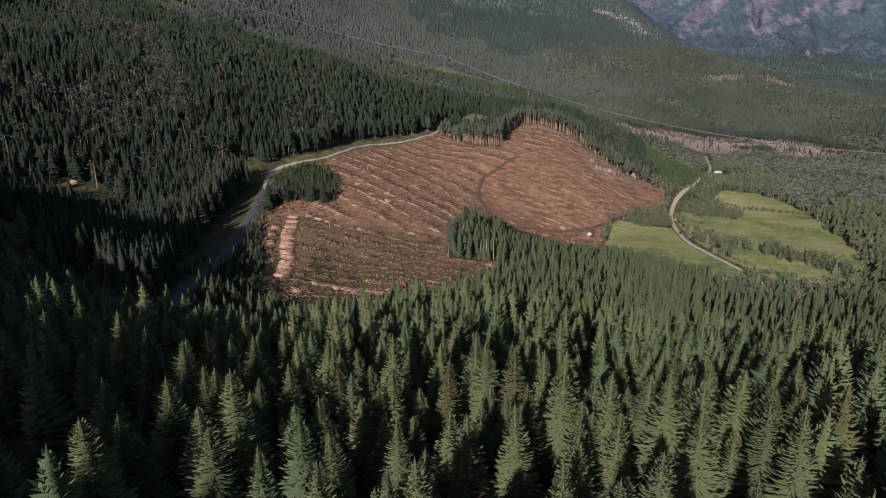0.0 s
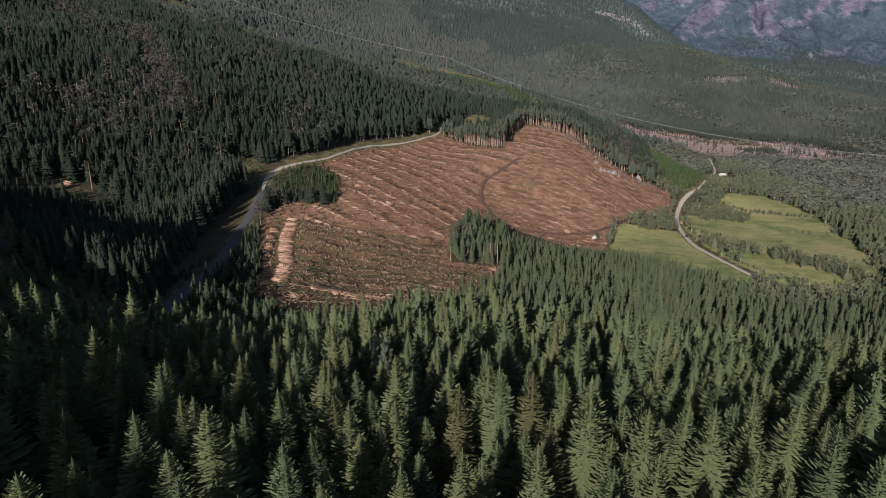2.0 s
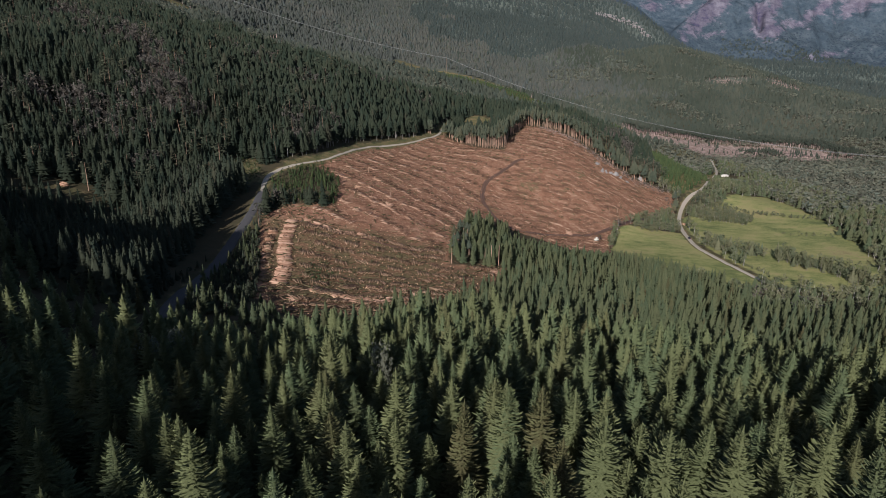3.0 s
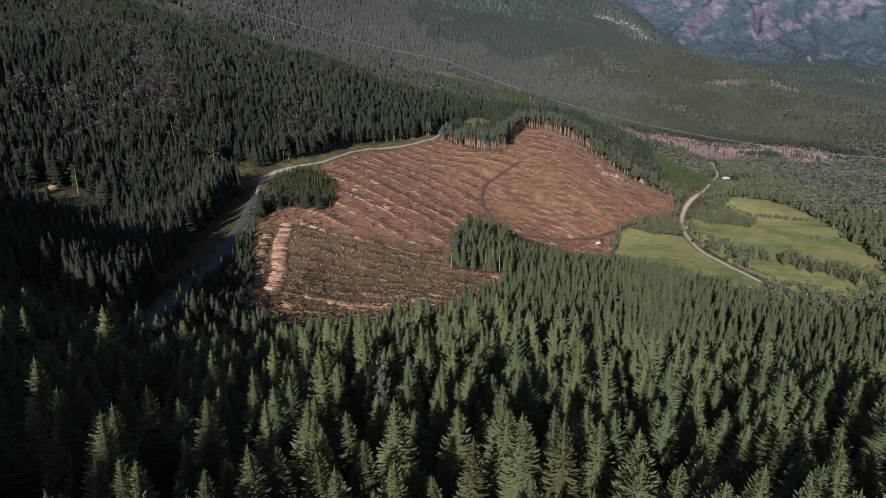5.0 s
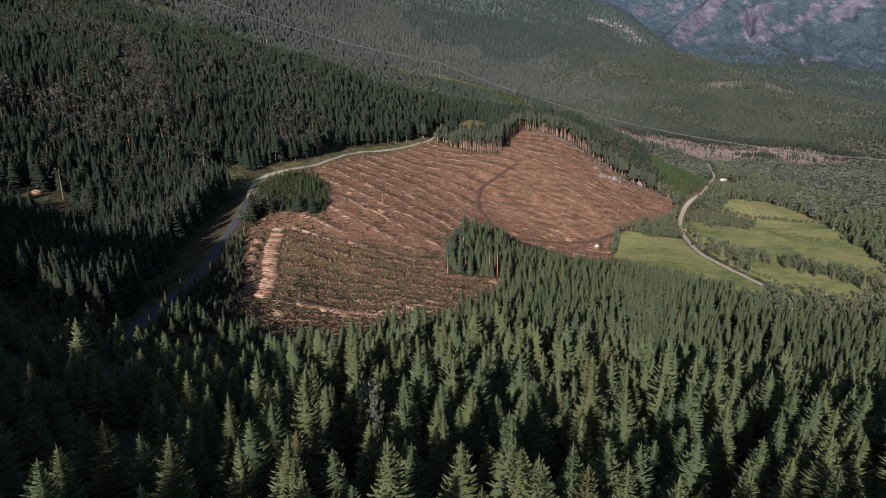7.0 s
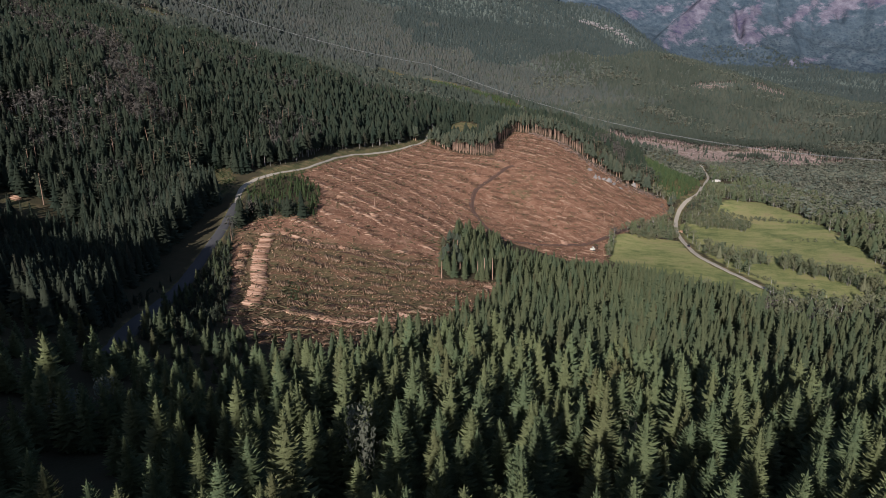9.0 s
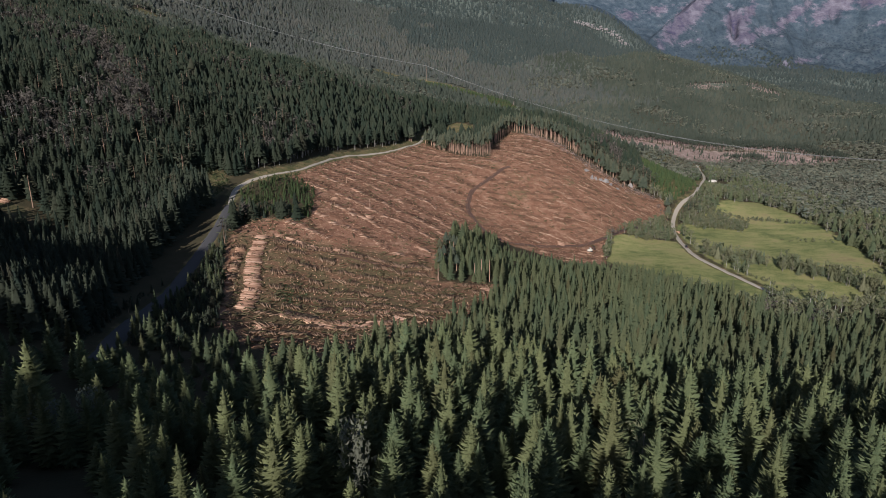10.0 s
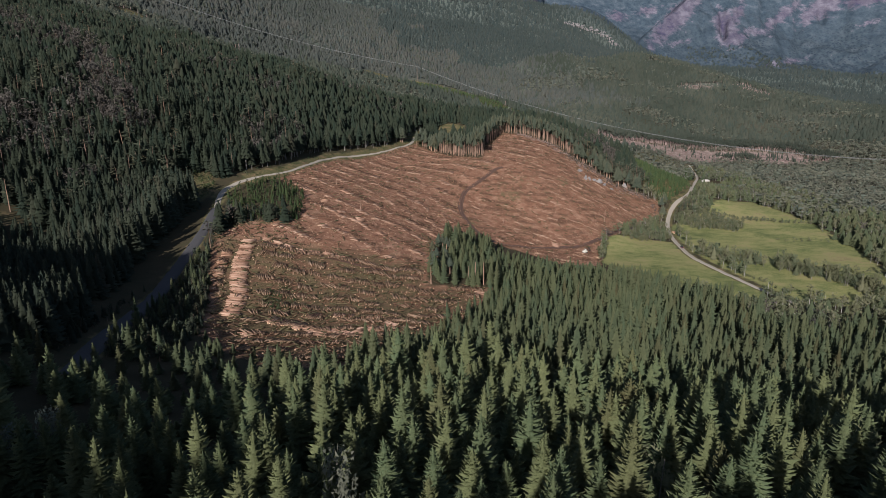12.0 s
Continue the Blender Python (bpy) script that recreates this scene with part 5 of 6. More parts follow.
def log_rows(name, which, material, pitch, label, seed):
    """Bundles of logs lying side by side, one after another along each strip road."""
    rnd = random.Random(seed)
    head, gap = ((radians(-7), 10.5), (radians(-38), 19.0))[which]
    got = []
    for k in range(-10, 80):
        u, left, turn = -420.0, 0.0, 0.0
        while u < 420:
            if left <= 0:
                u += rnd.choice((0.6, 1.5, 3.5, 8.0))
                left = size = rnd.uniform(4, 11)
                turn, fan, depth = rnd.gauss((1.86, 1.55)[which], 0.25), rnd.uniform(-0.35, 0.35), rnd.gauss(2.8, 0.9)
            step = pitch * rnd.uniform(0.5, 1.6)
            u, left = u + step, left - step
            got.append((u, k * gap + depth + rnd.gauss(0, 0.35), head + turn + fan * (left / size - 0.5) * 2 + rnd.gauss(0, 0.10), rnd.uniform(0.15, 0.7)))
    g = np.array(got)
    x, y = np.cos(head) * g[:, 0] - np.sin(head) * g[:, 1], np.sin(head) * g[:, 0] + np.cos(head) * g[:, 1]
    near = signed(FELLED, x, y) > 3.0
    x, y, g = x[near], y[near], g[near]
    sway = 2.2 * ripple(x, y, 70, 9, 2)
    x, y = x + np.sin(head) * sway, y - np.cos(head) * sway
    keep = (signed(FELLED, x, y) > 3.0) & (strip_field(x, y)[0] == which) & (off_line(STACK, x, y) > 7) & (off_line(MUD_WEST, x, y) > 4)
    x, y, g = x[keep], y[keep], g[keep]
    r = np.random.RandomState(seed)
    sticks(name, [material], lying(r.uniform(3.2, 5.6, len(x)), x, y, g[:, 2], r.uniform(0.12, 0.2, len(x)) * (1.2 if which == 0 else 1.0), g[:, 3] + (0.45 if which == 0 else 0.0), r, 5, 0.035), label, "logs")


log_rows("fanned_log_rows", 0, LOG_GREEN, 0.52, "mossy brown logs fanned out in rows on the lower felled ground", 57)
log_rows("logs_left_in_rows", 1, LOG_ROW, 0.62, "brown logs left in rows across the felled slope", 58)

# brush: branches and tops
x, y, rnd = lattice(-118, 232, 208, 710, 1.55, 52, 0.5)
block, head, gap, across, along = strip_field(x, y)
phase = np.abs((across / gap) % 1 - 0.5) * gap
keep = (signed(FELLED, x, y) > -2) & (rnd.uniform(0, 1, len(x)) < np.where((phase < 2.6) & (block > 0), 0.95, np.where(block == 2, 0.6, np.where(block == 0, 0.55, 0.65))))
keep &= (off_line(MUD_WEST, x, y) > 2.5) & (off_line(MUD_EAST, x, y) > 2.5) & (off_line(TRACK_NORTH, x, y) > 4)
x, y, head, phase = x[keep], y[keep], head[keep], phase[keep]
hd = head + rnd.choice([0.0, 1.2], len(x)) + rnd.normal(0, 0.5, len(x))
lift = np.where(phase < 2.6, rnd.uniform(0.1, 1.0, len(x)), rnd.uniform(0.03, 0.3, len(x)))
L = rnd.uniform(0.8, 3.4, len(x))
low_block = (y < 352 - 0.1 * x) & (x < 40)
green = rnd.uniform(0, 1, len(x)) < 0.10 + 0.45 * (ripple(x, y, 70, 10, 3) > 0.30) * (y < 420) + 0.30 * low_block
for name, sel, mat, fat, lab in (("brown_brush", ~green, SLASH, 1.0, "brown branches and tops strewn over the felled ground"),
                                 ("withered_brush", green, SLASH_GREEN, 2.2, "withered green branches heaped on the felled ground")):
    k = np.where(sel)[0]
    sticks(name, [mat], lying(L[k], x[k], y[k], hd[k], rnd.uniform(0.05, 0.16, len(k)) * fat, lift[k], rnd, 3, 0.12), lab, "brush")

# grey brash along the eastern rim
x, y, rnd = lattice(90, 215, 575, 715, 1.3, 58, 0.5)
depth = signed(FELLED, x, y)
keep = (depth > -4) & (depth < 9 + 5 * ripple(x, y, 25, 4, 3)) & (x > 104) & (rnd.uniform(0, 1, len(x)) < 0.55)
x, y = x[keep], y[keep]
sticks("grey_rim_brash", [BRASH], lying(rnd.uniform(1.0, 4.0, len(x)), x, y, rnd.uniform(0, 6.28, len(x)), rnd.uniform(0.06, 0.2, len(x)), rnd.uniform(0.05, 0.9, len(x)), rnd, 3, 0.15),
       "grey dry branches heaped along the rim of the felled slope", "brush")

# stumps
x, y, rnd = lattice(-110, 228, 215, 700, 4.2, 53, 0.5)
keep = signed(FELLED, x, y) > 2
x, y = x[keep], y[keep]
S = Soup()
S.stem(1.25, 1.0, -0.4, 0.9, 6, 0)
S.fan([(math.cos(k * 1.0472), math.sin(k * 1.0472), 0.9) for k in range(6)], [(0, k, k + 1) for k in range(1, 5)], 1)
stuff("stumps", [S.arrays()], np.stack([x, y, ground_z(x, y), rnd.uniform(0.25, 0.5, len(x)), rnd.uniform(0.16, 0.3, len(x))], 1), [LOG_BARK, LOG_END],
      "sawn stumps with pale tops", "stumps", 54)


def snag(x, y, height):
    bm = bmesh.new()
    rings, r = [], random.Random(int(x * 7 + y))
    for k in range(6):
        z = height * k / 5
        rad = 0.24 * (1 - 0.13 * k)
        rings.append([bm.verts.new((rad * math.cos(j * 1.0472) + 0.05 * r.uniform(-1, 1), rad * math.sin(j * 1.0472), z - 0.2 + (0.3 * r.random() if k == 5 else 0))) for j in range(6)])
    for a, b in zip(rings, rings[1:]):
        for j in range(6):
            bm.faces.new((a[j], a[(j + 1) % 6], b[(j + 1) % 6], b[j]))
    bm.faces.new(rings[-1])
    ob = tagged(part("high_stump", bm, BARK_EDGE), "tall bare broken stem standing on felled ground", "dead tree", "high stumps")
    ob.matrix_basis = pose(x, y, gz(x, y))


for px, py, hh in ((-39, 420, 6.5), (3, 330, 9.0), (137, 497, 5.0), (146, 504, 4.5), (60, 470, 4.0), (-60, 470, 4.5), (22, 334, 10.0), (30, 335, 12.0), (26, 338, 11.0)):
    snag(px, py, hh)

# ---------------------------------------------------------------- boulders


def boulder(x, y, a, b, c, seed):
    bm = bmesh.new()
    bmesh.ops.create_icosphere(bm, subdivisions=2, radius=1.0)
    noise.seed_set(seed)
    for v in bm.verts:
        n = noise.fractal(v.co * 1.4 + Vector((seed, 0, 0)), 0.9, 2.1, 4)
        v.co = v.co * (1 + 0.75 * n)
        v.co.x, v.co.y, v.co.z = v.co.x * a, v.co.y * b, max(v.co.z, -0.35) * c
    ob = tagged(part("boulder", bm, ROCK), "pale grey rock outcrop at the upper rim of the felled slope", "rock", "rocks at the rim")
    ob.matrix_basis = pose(x, y, gz(x, y), 0, 0, seed * 47)


for k, (bx, by, a, b, c) in enumerate(((149, 573, 1.6, 1.2, 2.2), (153, 575, 2.0, 1.2, 2.4), (158, 577, 1.4, 1.3, 1.6), (163, 578, 2.2, 1.4, 2.6), (168, 577, 1.6, 1.2, 1.8), (174, 576, 1.8, 1.2, 1.0),
                                      (193, 596, 1.8, 1.6, 2.2), (146, 585, 2.0, 1.5, 1.5))):
    boulder(bx, by, a * 1.5, b * 1.2, c * 1.1, k + 1)

# ---------------------------------------------------------------- shrubs and trees of the meadows


def along_line(line, step, spreadw, seed):
    rnd = np.random.RandomState(seed)
    pts = smooth_line(line, step)
    P = np.array([(p.x, p.y) for p in pts])
    P = np.repeat(P, 2, 0) + rnd.normal(0, spreadw, (2 * len(P), 2))
    return P[:, 0], P[:, 1], rnd


TREE_ROW = [(199, 455), (206, 440), (216, 433), (230, 426)]
TREE_BELT = [(240, 420), (246, 404), (257, 388), (266, 360)]
HEDGE = [(286, 580), (293, 565), (310, 559), (321, 552), (339, 547), (356, 543)]
for n, (name, line, step, sp, lo, hi, lab) in enumerate((
        ("meadow_tree_row", TREE_ROW, 1.9, 3.0, 6, 12.5, "row of grey-green alders and birches in the meadow"),
        ("meadow_tree_belt", TREE_BELT, 1.8, 3.4, 7, 13.5, "belt of birches crossing the meadow"),
        ("meadow_hedge", HEDGE, 2.2, 1.4, 2, 5, "thin hedge of shrubs across the meadow"),
        ("roadside_shrubs", [(205, 406), (208, 394), (212, 384)], 3.0, 1.2, 1.5, 3.5, "low shrubs beside the gravel road"))):
    x, y, rnd = along_line(line, step, sp, 60 + n)
    keep = off_line(ROAD_EAST, x, y) > 3.5
    x, y = x[keep], y[keep]
    t = rnd.uniform(lo, hi, len(x))
    stuff(name, [broadleaf(700 + 10 * n + k, 330, 0.1, 0.17, 1) for k in range(5)] + ([spruce(750 + 10 * n, 16, 7, 1, sides=3)] if n < 2 else []), np.stack([x, y, ground_z(x, y), t, t * rnd.uniform(0.22, 0.34, len(x))], 1),
          [LEAVES, BARK_GREY], lab, "trees", 70 + n, 0.15)
x, y, rnd = lattice(228, 300, 515, 640, 3.0, 64)
keep = inside([(228, 560), (236, 530), (246, 536), (268, 522), (284, 545), (276, 610), (262, 626)], x, y) & (off_line(ROAD_EAST, x, y) > 4)
x, y = x[keep], y[keep]
t = rnd.uniform(3.0, 7, len(x))
stuff("roadside_thicket", [broadleaf(760 + k, 190, 0.08, 0.19, 1) for k in range(5)], np.stack([x, y, ground_z(x, y), t, t * rnd.uniform(0.3, 0.42, len(x))], 1), [LEAVES, BARK_BIRCH],
      "grey-green thicket between road and meadow", "trees", 74, 0.15)
x, y, rnd = lattice(150, 202, 476, 520, 2.8, 65)
keep = inside([(150, 482), (165, 495), (190, 524), (200, 515), (198, 492), (170, 482)], x, y) & (off_line(ROAD_EAST, x, y) > 4)
x, y = x[keep], y[keep]
t = rnd.uniform(3.5, 8, len(x))
stuff("corner_thicket", [broadleaf(780 + k, 190, 0.08, 0.19, 1) for k in range(5)], np.stack([x, y, ground_z(x, y), t, t * rnd.uniform(0.28, 0.38, len(x))], 1), [LEAVES, BARK_GREY],
      "dark green thicket between felled slope and meadow", "trees", 75, 0.15)

# low growth on the landing by the bend and brash on the second felling
x, y, rnd = lattice(-165, -128, 396, 464, 2.2, 69, 0.5)
keep = (np.hypot((x + 146) / 13, (y - 428) / 26) < 1) & (off_line(ROAD_WEST, x, y) > 5) & (np.hypot(x + 150, y - 430) > 7) & (rnd.uniform(0, 1, len(x)) < 0.8)
x, y = x[keep], y[keep]
t = rnd.uniform(0.7, 2.8, len(x))
stuff("landing_shrubs", [broadleaf(870 + k, 70, 0.05, 0.3, 1) for k in range(4)], np.stack([x, y, ground_z(x, y), t, t * rnd.uniform(0.4, 0.6, len(x))], 1), [NEEDLES_YOUNG, BARK_GREY],
      "low green shrubs on the log landing by the road bend", "shrubs", 79)
x, y, rnd = lattice(295, 675, 935, 1058, 3.4, 70, 0.5)
keep = inside(SECOND_FELLING, x, y)
for gx, gy, rx, ry in GAPS[:2]:
    x2, y2, rnd2 = lattice(gx - rx, gx + rx, gy - ry, gy + ry, 2.6, 73, 0.5)
    on = np.hypot((x2 - gx) / rx, (y2 - gy) / ry) < 0.95
    x, y, keep = np.concatenate([x, x2]), np.concatenate([y, y2]), np.concatenate([keep, on])
x, y = x[keep], y[keep]
sticks("second_felling_brash", [BRASH], lying(rnd.uniform(2, 9, len(x)), x, y, rnd.normal(0.3, 0.7, len(x)), rnd.uniform(0.15, 0.4, len(x)), rnd.uniform(0.2, 0.9, len(x)), rnd, 3, 0.05), "pinkish logs and brash on the second felled strip", "brush")
keep = rnd.uniform(0, 1, len(x)) < 0.05
x, y = x[keep], y[keep]
t = rnd.uniform(5, 14, len(x))
stuff("left_standing_trees", [far_spruce(880 + k, 4, 4, 0.25, 0.08) for k in range(4)], np.stack([x, y, ground_z(x, y), t, t * 0.16], 1), [NEEDLES_FAR_HAZE, BARK_PALE],
      "thin trees left standing on the second felled strip", "trees", 80)

x, y, rnd = lattice(-130, 10, 455, 680, 2.4, 72, 0.5)
d = off_line(TRACK_NORTH, x, y)
keep = (d > 2.2) & (d < 12) & (rnd.uniform(0, 1, len(x)) < 0.45)
x, y = x[keep], y[keep]
t = rnd.uniform(0.4, 1.6, len(x))
stuff("track_side_shrubs", [broadleaf(895 + k, 50, 0.05, 0.34, 1) for k in range(4)], np.stack([x, y, ground_z(x, y), t, t * rnd.uniform(0.5, 0.9, len(x))], 1), [NEEDLES_YOUNG, BARK_GREY],
      "low green shrubs and weeds beside the narrow gravel road", "shrubs", 82)

# grey scrub left along the upper rim beside the rocks
x, y, rnd = lattice(95, 215, 545, 640, 2.6, 71, 0.5)
d = signed(FELLED, x, y)
keep = (d > -3) & (d < 7 + 7 * smooth01(60, 10, np.hypot(x - 160, y - 590))) & (x > 100) & (y > 560) & (rnd.uniform(0, 1, len(x)) < 0.5)
x, y = x[keep], y[keep]
t = rnd.uniform(0.8, 3.2, len(x))
stuff("rim_scrub", [broadleaf(890 + k, 60, 0.05, 0.3, 2) for k in range(5)], np.stack([x, y, ground_z(x, y), t, t * rnd.uniform(0.35, 0.55, len(x))], 1), [DRY_TWIGS, BARK_GREY],
      "grey scrub and dead twigs along the upper rim of the felled slope", "shrubs", 81)

# single shrubs dotted over the meadow
x, y, rnd = lattice(284, 342, 468, 528, 4.6, 67, 0.5)
keep = (off_line([(290, 494), (317, 492), (333, 474)], x, y) < 6) | (off_line([(335, 524), (341, 516)], x, y) < 3)
keep &= rnd.uniform(0, 1, len(x)) < 0.55
x, y = x[keep], y[keep]
t = rnd.uniform(1.2, 2.6, len(x))
stuff("meadow_shrubs", [broadleaf(830 + k, 70, 0.05, 0.3, 1) for k in range(4)], np.stack([x, y, ground_z(x, y), t, t * rnd.uniform(0.4, 0.6, len(x))], 1), [LEAVES, BARK_GREY],
      "small dark shrubs dotted over the meadow", "shrubs", 77)
# young shrubs grown up between the log rows
x, y, rnd = lattice(-78, -52, 284, 316, 1.7, 68, 0.5)
keep = (np.hypot((x + 66) / 8, (y - 300) / 12) < 1) & (rnd.uniform(0, 1, len(x)) < 0.6)
x, y = x[keep], y[keep]
t = rnd.uniform(0.8, 1.9, len(x))
stuff("clearing_shrubs", [broadleaf(840 + k, 60, 0.05, 0.34, 1) for k in range(4)], np.stack([x, y, ground_z(x, y), t, t * rnd.uniform(0.5, 0.8, len(x))], 1), [NEEDLES_YOUNG, BARK_GREY],
      "yellow-green shrubs between the log rows", "shrubs", 78)

# shrubs on the bank between the shaded road and the log stack
x, y, rnd = lattice(-122, -84, 215, 400, 2.6, 66)
keep = (off_line(ROAD_WEST, x, y) > 5) & (signed(FELLED, x, y) < 0) & (x > -120) & (rnd.uniform(0, 1, len(x)) < 0.75)
x, y = x[keep], y[keep]
t = rnd.uniform(2.2, 6.5, len(x))
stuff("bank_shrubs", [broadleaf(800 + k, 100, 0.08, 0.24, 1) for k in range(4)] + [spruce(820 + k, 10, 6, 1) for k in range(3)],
      np.stack([x, y, ground_z(x, y), t, t * rnd.uniform(0.25, 0.36, len(x))], 1), [NEEDLES_ROADSIDE_SHADE, BARK], "shrubs and small spruces on the road bank", "shrubs", 76)

PAINT_WHITE = plain("machine_paint", (0.55, 0.53, 0.46), (0.66, 0.64, 0.56), 3.0, 0.45, 0.5)
PAINT_DARK = plain("car_paint", (0.02, 0.025, 0.04), (0.03, 0.035, 0.05), 2.0, 0.25, 0.5)
RUBBER = plain("rubber", (0.02, 0.02, 0.02), (0.035, 0.035, 0.035), 4.0, 0.9)
GLASS = plain("dark_glass", (0.02, 0.025, 0.03), (0.03, 0.035, 0.04), 1.0, 0.1, 0.6)
LAMP_CLEAR = plain("lamp_glass", (0.7, 0.7, 0.7), (0.8, 0.8, 0.8), 3.0, 0.15, 0.5)
LAMP_RED = plain("red_lamp_glass", (0.35, 0.02, 0.02), (0.45, 0.03, 0.03), 3.0, 0.2, 0.5)
HEAP = plain("pale_sand", (0.40, 0.38, 0.34), (0.55, 0.53, 0.48), 1.5, bump=0.1)

# ---------------------------------------------------------------- power line


def wire(name, points, radius):
    cu = bpy.data.curves.new(name, "CURVE")
    cu.dimensions, cu.bevel_depth, cu.bevel_resolution = "3D", radius, 1
    sp = cu.splines.new("POLY")
    sp.points.add(len(points) - 1)
    for p, co in zip(sp.points, points):
        p.co = (*co, 1)
    cu.materials.append(STEEL)
    return new(name, cu)


TOPS = [(-637, 1104, 361), (3, 1230, 163), (928, 690, 40)]
line_ob = tagged(new("power_line"), "power line of three pale wires crossing the valley", "power line")
for off in (-4.5, 0.0, 4.5):
    pts = []
    for (a, b), sag in zip(zip(TOPS, TOPS[1:]), (25, 68)):
        A, B = Vector(a), Vector(b)
        for k in range(25):
            t = k / 24
            p = A.lerp(B, t) - Vector((0, 0, 4 * sag * t * (1 - t)))
            pts.append((p.x + off * 0.3, p.y + off, p.z + (0.6 if off == 0 else 0)))
    w = wire("wire", pts, 0.075)
    w.parent = line_ob
for mx, my, mz in TOPS:
    bm = bmesh.new()
    base = gz(mx, my)
    for dy in (-3, 3):
        bmesh.ops.create_cone(bm, cap_ends=True, segments=6, radius1=0.3, radius2=0.2, depth=mz - base + 1, matrix=Matrix.Translation((mx, my + dy, (mz + base) / 2 - 0.5)))
    mast = part("mast", bm, BARK, line_ob, "wooden double mast")
    bm = bmesh.new()
    bmesh.ops.create_cube(bm, size=1, matrix=Matrix.Translation((mx, my, mz)) @ Matrix.Diagonal((0.3, 11, 0.3, 1)))
    part("crossarm", bm, BARK_GREY, mast)
    for dy in (-4.5, 0.0, 4.5):
        bm = bmesh.new()
        bmesh.ops.create_cone(bm, cap_ends=True, segments=8, radius1=0.14, radius2=0.10, depth=1.0, matrix=Matrix.Translation((mx, my + dy, mz - 0.5)))
        part("insulator", bm, GLASS, mast, "dark glass insulator")

# ---------------------------------------------------------------- machine, car and heap


def box(bm, cx, cy, cz, sx, sy, sz, bevel=0.06, turn=None):
    m = Matrix.Translation((cx, cy, cz)) @ (turn or Matrix.Identity(4)) @ Matrix.Diagonal((sx, sy, sz, 1))
    made = bmesh.ops.create_cube(bm, size=1, matrix=m)
    edges = list({e for v in made["verts"] for e in v.link_edges})
    bmesh.ops.bevel(bm, geom=edges, offset=bevel, segments=1, affect="EDGES")


def wheel(bm, cx, cy, cz, r, w):
    bmesh.ops.create_cone(bm, cap_ends=True, segments=14, radius1=r, radius2=r, depth=w, matrix=Matrix.Translation((cx, cy, cz)) @ pose(0, 0, 0, 90))


car = tagged(new("car"), "small dark blue car on the gravel road", "car")
car.matrix_basis = pose(195.3, 470, gz(195.3, 470) + 0.42, 0, 0, 76)
bm = bmesh.new()
box(bm, 0, 0, 0.62, 4.3, 1.75, 0.6, 0.15)
body = part("body", bm, PAINT_DARK, car)
bm = bmesh.new()
box(bm, -0.25, 0, 1.14, 2.3, 1.5, 0.5, 0.18)
part("windows", bm, GLASS, car)
bm = bmesh.new()
box(bm, -0.25, 0, 1.42, 1.8, 1.4, 0.08, 0.03)
part("roof", bm, PAINT_DARK, car)
for wx in (-1.35, 1.35):
    for wy in (-0.8, 0.8):
        bm = bmesh.new()
        wheel(bm, wx, wy, 0.32, 0.32, 0.22)
        tyre = part("wheel", bm, RUBBER, car)
        bm = bmesh.new()
        wheel(bm, wx, wy * 1.13, 0.32, 0.19, 0.05)
        part("rim", bm, STEEL, tyre, "grey steel rim")
for sy in (-0.62, 0.62):
    for name, lx, paint, lab in (("headlight", 2.13, LAMP_CLEAR, "clear headlight"), ("tail_light", -2.13, LAMP_RED, "red tail light")):
        bm = bmesh.new()
        box(bm, lx, sy, 0.72, 0.08, 0.32, 0.16, 0.03)
        part(name, bm, paint, body, lab)
for sy in (-0.93, 0.93):
    bm = bmesh.new()
    box(bm, 0.75, sy, 1.02, 0.12, 0.16, 0.12, 0.03)
    part("wing_mirror", bm, PAINT_DARK, body)

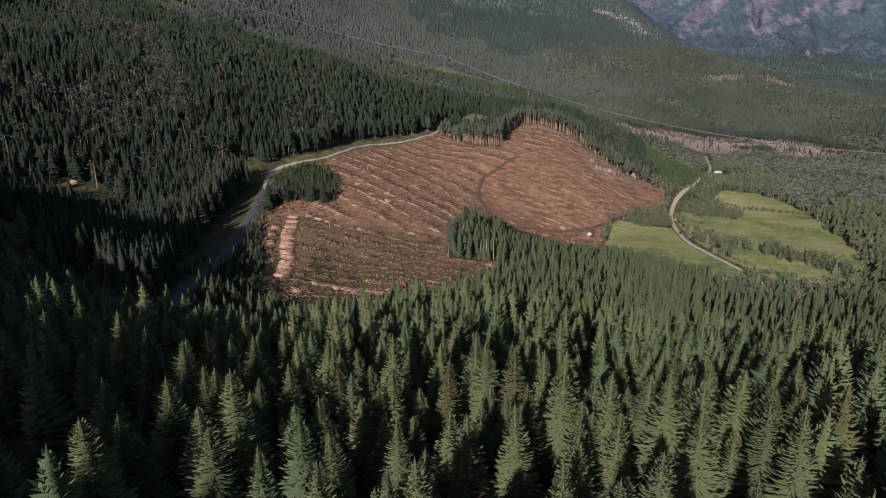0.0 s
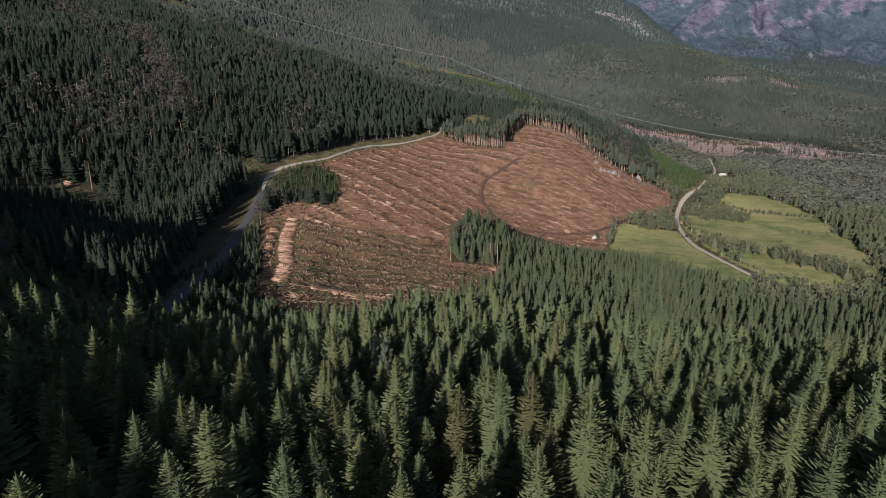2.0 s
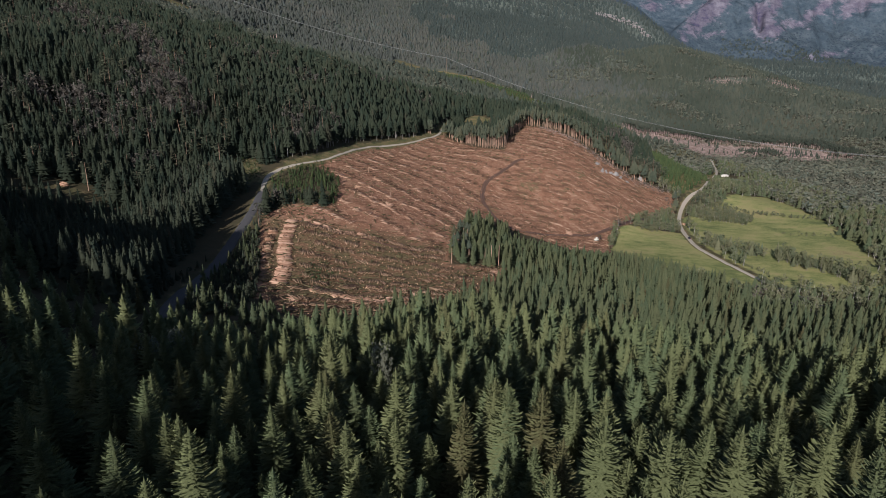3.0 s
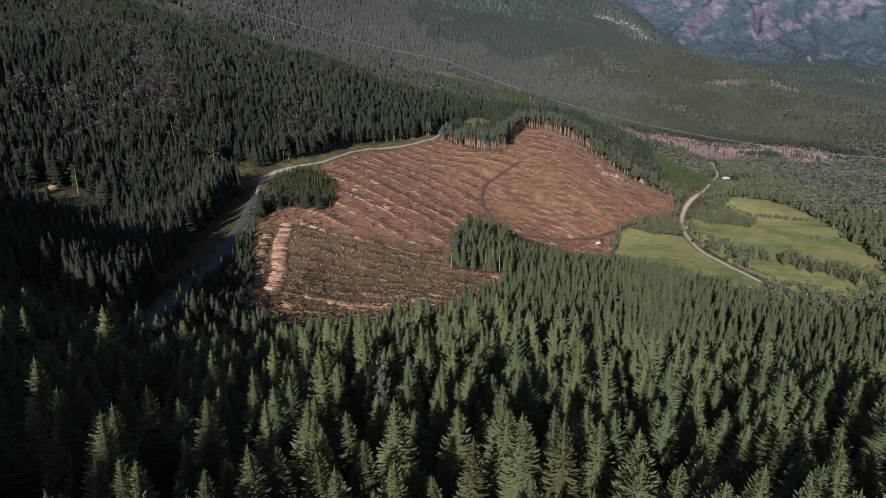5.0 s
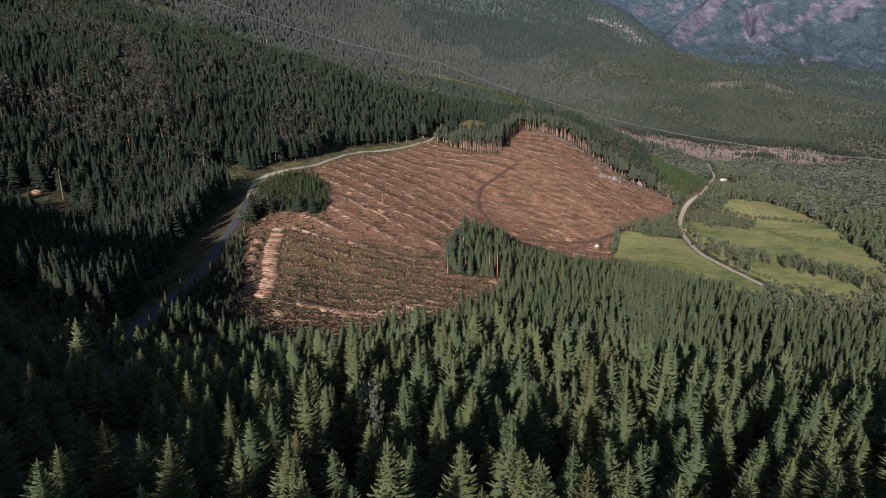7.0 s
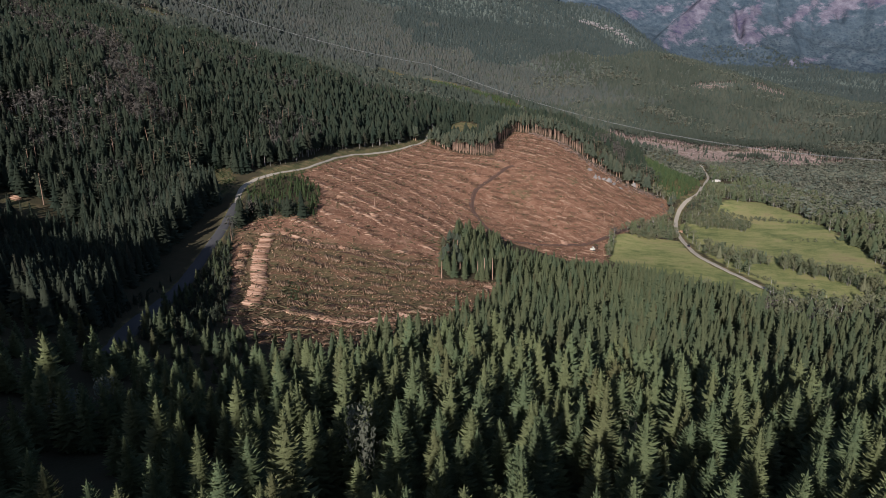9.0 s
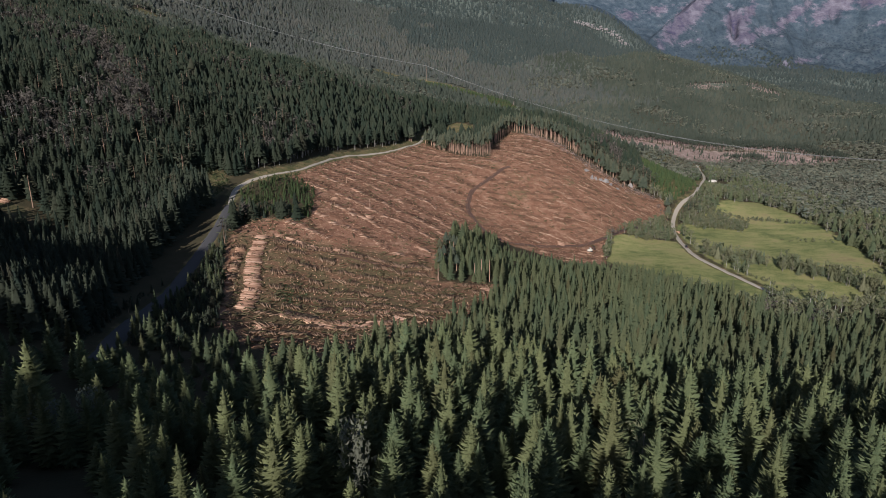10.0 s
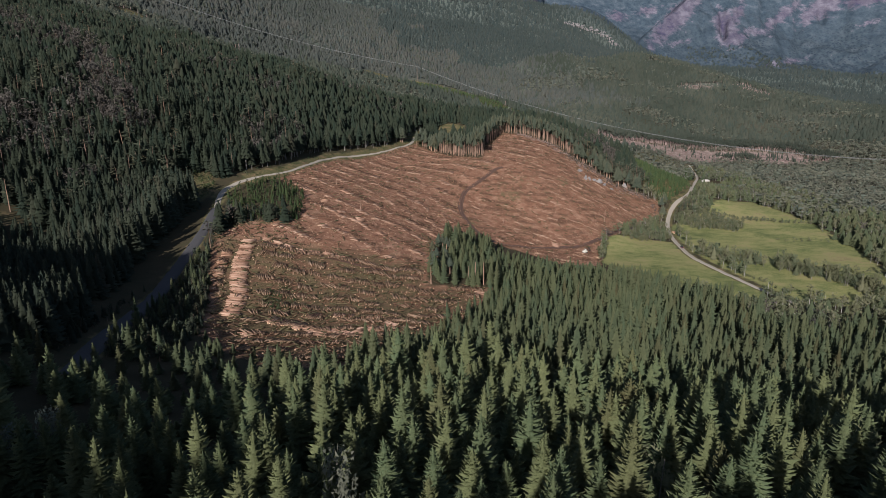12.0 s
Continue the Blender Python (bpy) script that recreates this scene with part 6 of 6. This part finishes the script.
digger = tagged(new("excavator"), "small pale forestry excavator on bare felled ground", "excavator")
digger.matrix_basis = pose(114, 444, gz(114, 444), 0, 0, 35)
for sy in (-1.1, 1.1):
    bm = bmesh.new()
    box(bm, 0, sy, 0.42, 3.6, 0.55, 0.8, 0.25)
    part("crawler_track", bm, RUBBER, digger)
bm = bmesh.new()
box(bm, -0.2, 0, 1.45, 3.0, 2.3, 1.1, 0.15)
part("upper_body", bm, PAINT_WHITE, digger)
bm = bmesh.new()
box(bm, 0.7, 0.6, 2.3, 1.3, 1.0, 1.3, 0.12)
cab = part("cab", bm, PAINT_WHITE, digger)
for name, q in (("windscreen", (1.36, 0.6, 2.42, 0.04, 0.8, 0.8)), ("side_window", (0.7, 1.11, 2.42, 0.9, 0.04, 0.8)), ("rear_window", (0.04, 0.6, 2.5, 0.04, 0.8, 0.55))):
    bm = bmesh.new()
    box(bm, *q, 0.012)
    part(name, bm, GLASS, cab, "dark cab glass")
bm = bmesh.new()
box(bm, 4.75, -0.3, 1.25, 0.9, 0.9, 0.8, 0.2)
part("bucket", bm, RUBBER, digger, "dark steel bucket")
bm = bmesh.new()
box(bm, 2.4, -0.3, 2.7, 3.4, 0.35, 0.45, 0.05, pose(0, 0, 0, 0, -38))
box(bm, 4.3, -0.3, 2.6, 0.3, 0.3, 2.6, 0.05, pose(0, 0, 0, 0, 25))
part("boom", bm, RUBBER, digger)

bm = bmesh.new()
bmesh.ops.create_icosphere(bm, subdivisions=3, radius=1.0)
for v in bm.verts:
    n = noise.fractal(v.co * 2 + Vector((9, 0, 0)), 1.0, 2.0, 3)
    v.co = Vector((v.co.x * 6.5, v.co.y * 4.5, max(v.co.z, -0.2) * 2.6)) * (1 + 0.12 * n)
heap = tagged(part("sand_heap", bm, HEAP), "pale heap of sand beside the gravel road", "heap")
heap.matrix_basis = pose(374, 800, gz(374, 800), 0, 0, 30)


# ---------------------------------------------------------------- scree on the far shoulder
def scree():
    rnd = random.Random(61)
    line = smooth_line([(589, 2551), (669, 2666), (737, 2711), (805, 2734), (854, 2681)], 9)
    bm = bmesh.new()
    for px, py, _ in line:
        for _ in range(5):
            ax, ay, s = px + rnd.gauss(0, 10), py + rnd.gauss(0, 14), rnd.uniform(2.5, 7)
            m = pose(ax, ay, gz(ax, ay) + s * 0.5, rnd.uniform(-30, 30), rnd.uniform(-30, 30), rnd.uniform(0, 360)) @ Matrix.Diagonal((s * 1.5, s, s * 0.8, 1))
            got = bmesh.ops.create_icosphere(bm, subdivisions=1, radius=1.0, matrix=m)
            for v in got["verts"]:
                v.co += Vector((rnd.uniform(-1, 1), rnd.uniform(-1, 1), rnd.uniform(-1, 1))) * s * 0.25
    ob = part("scree", bm, ROCK_PALE)
    tagged(ob, "pale scree and boulders on the far mountain shoulder", "scree", kind="stuff")


scree()
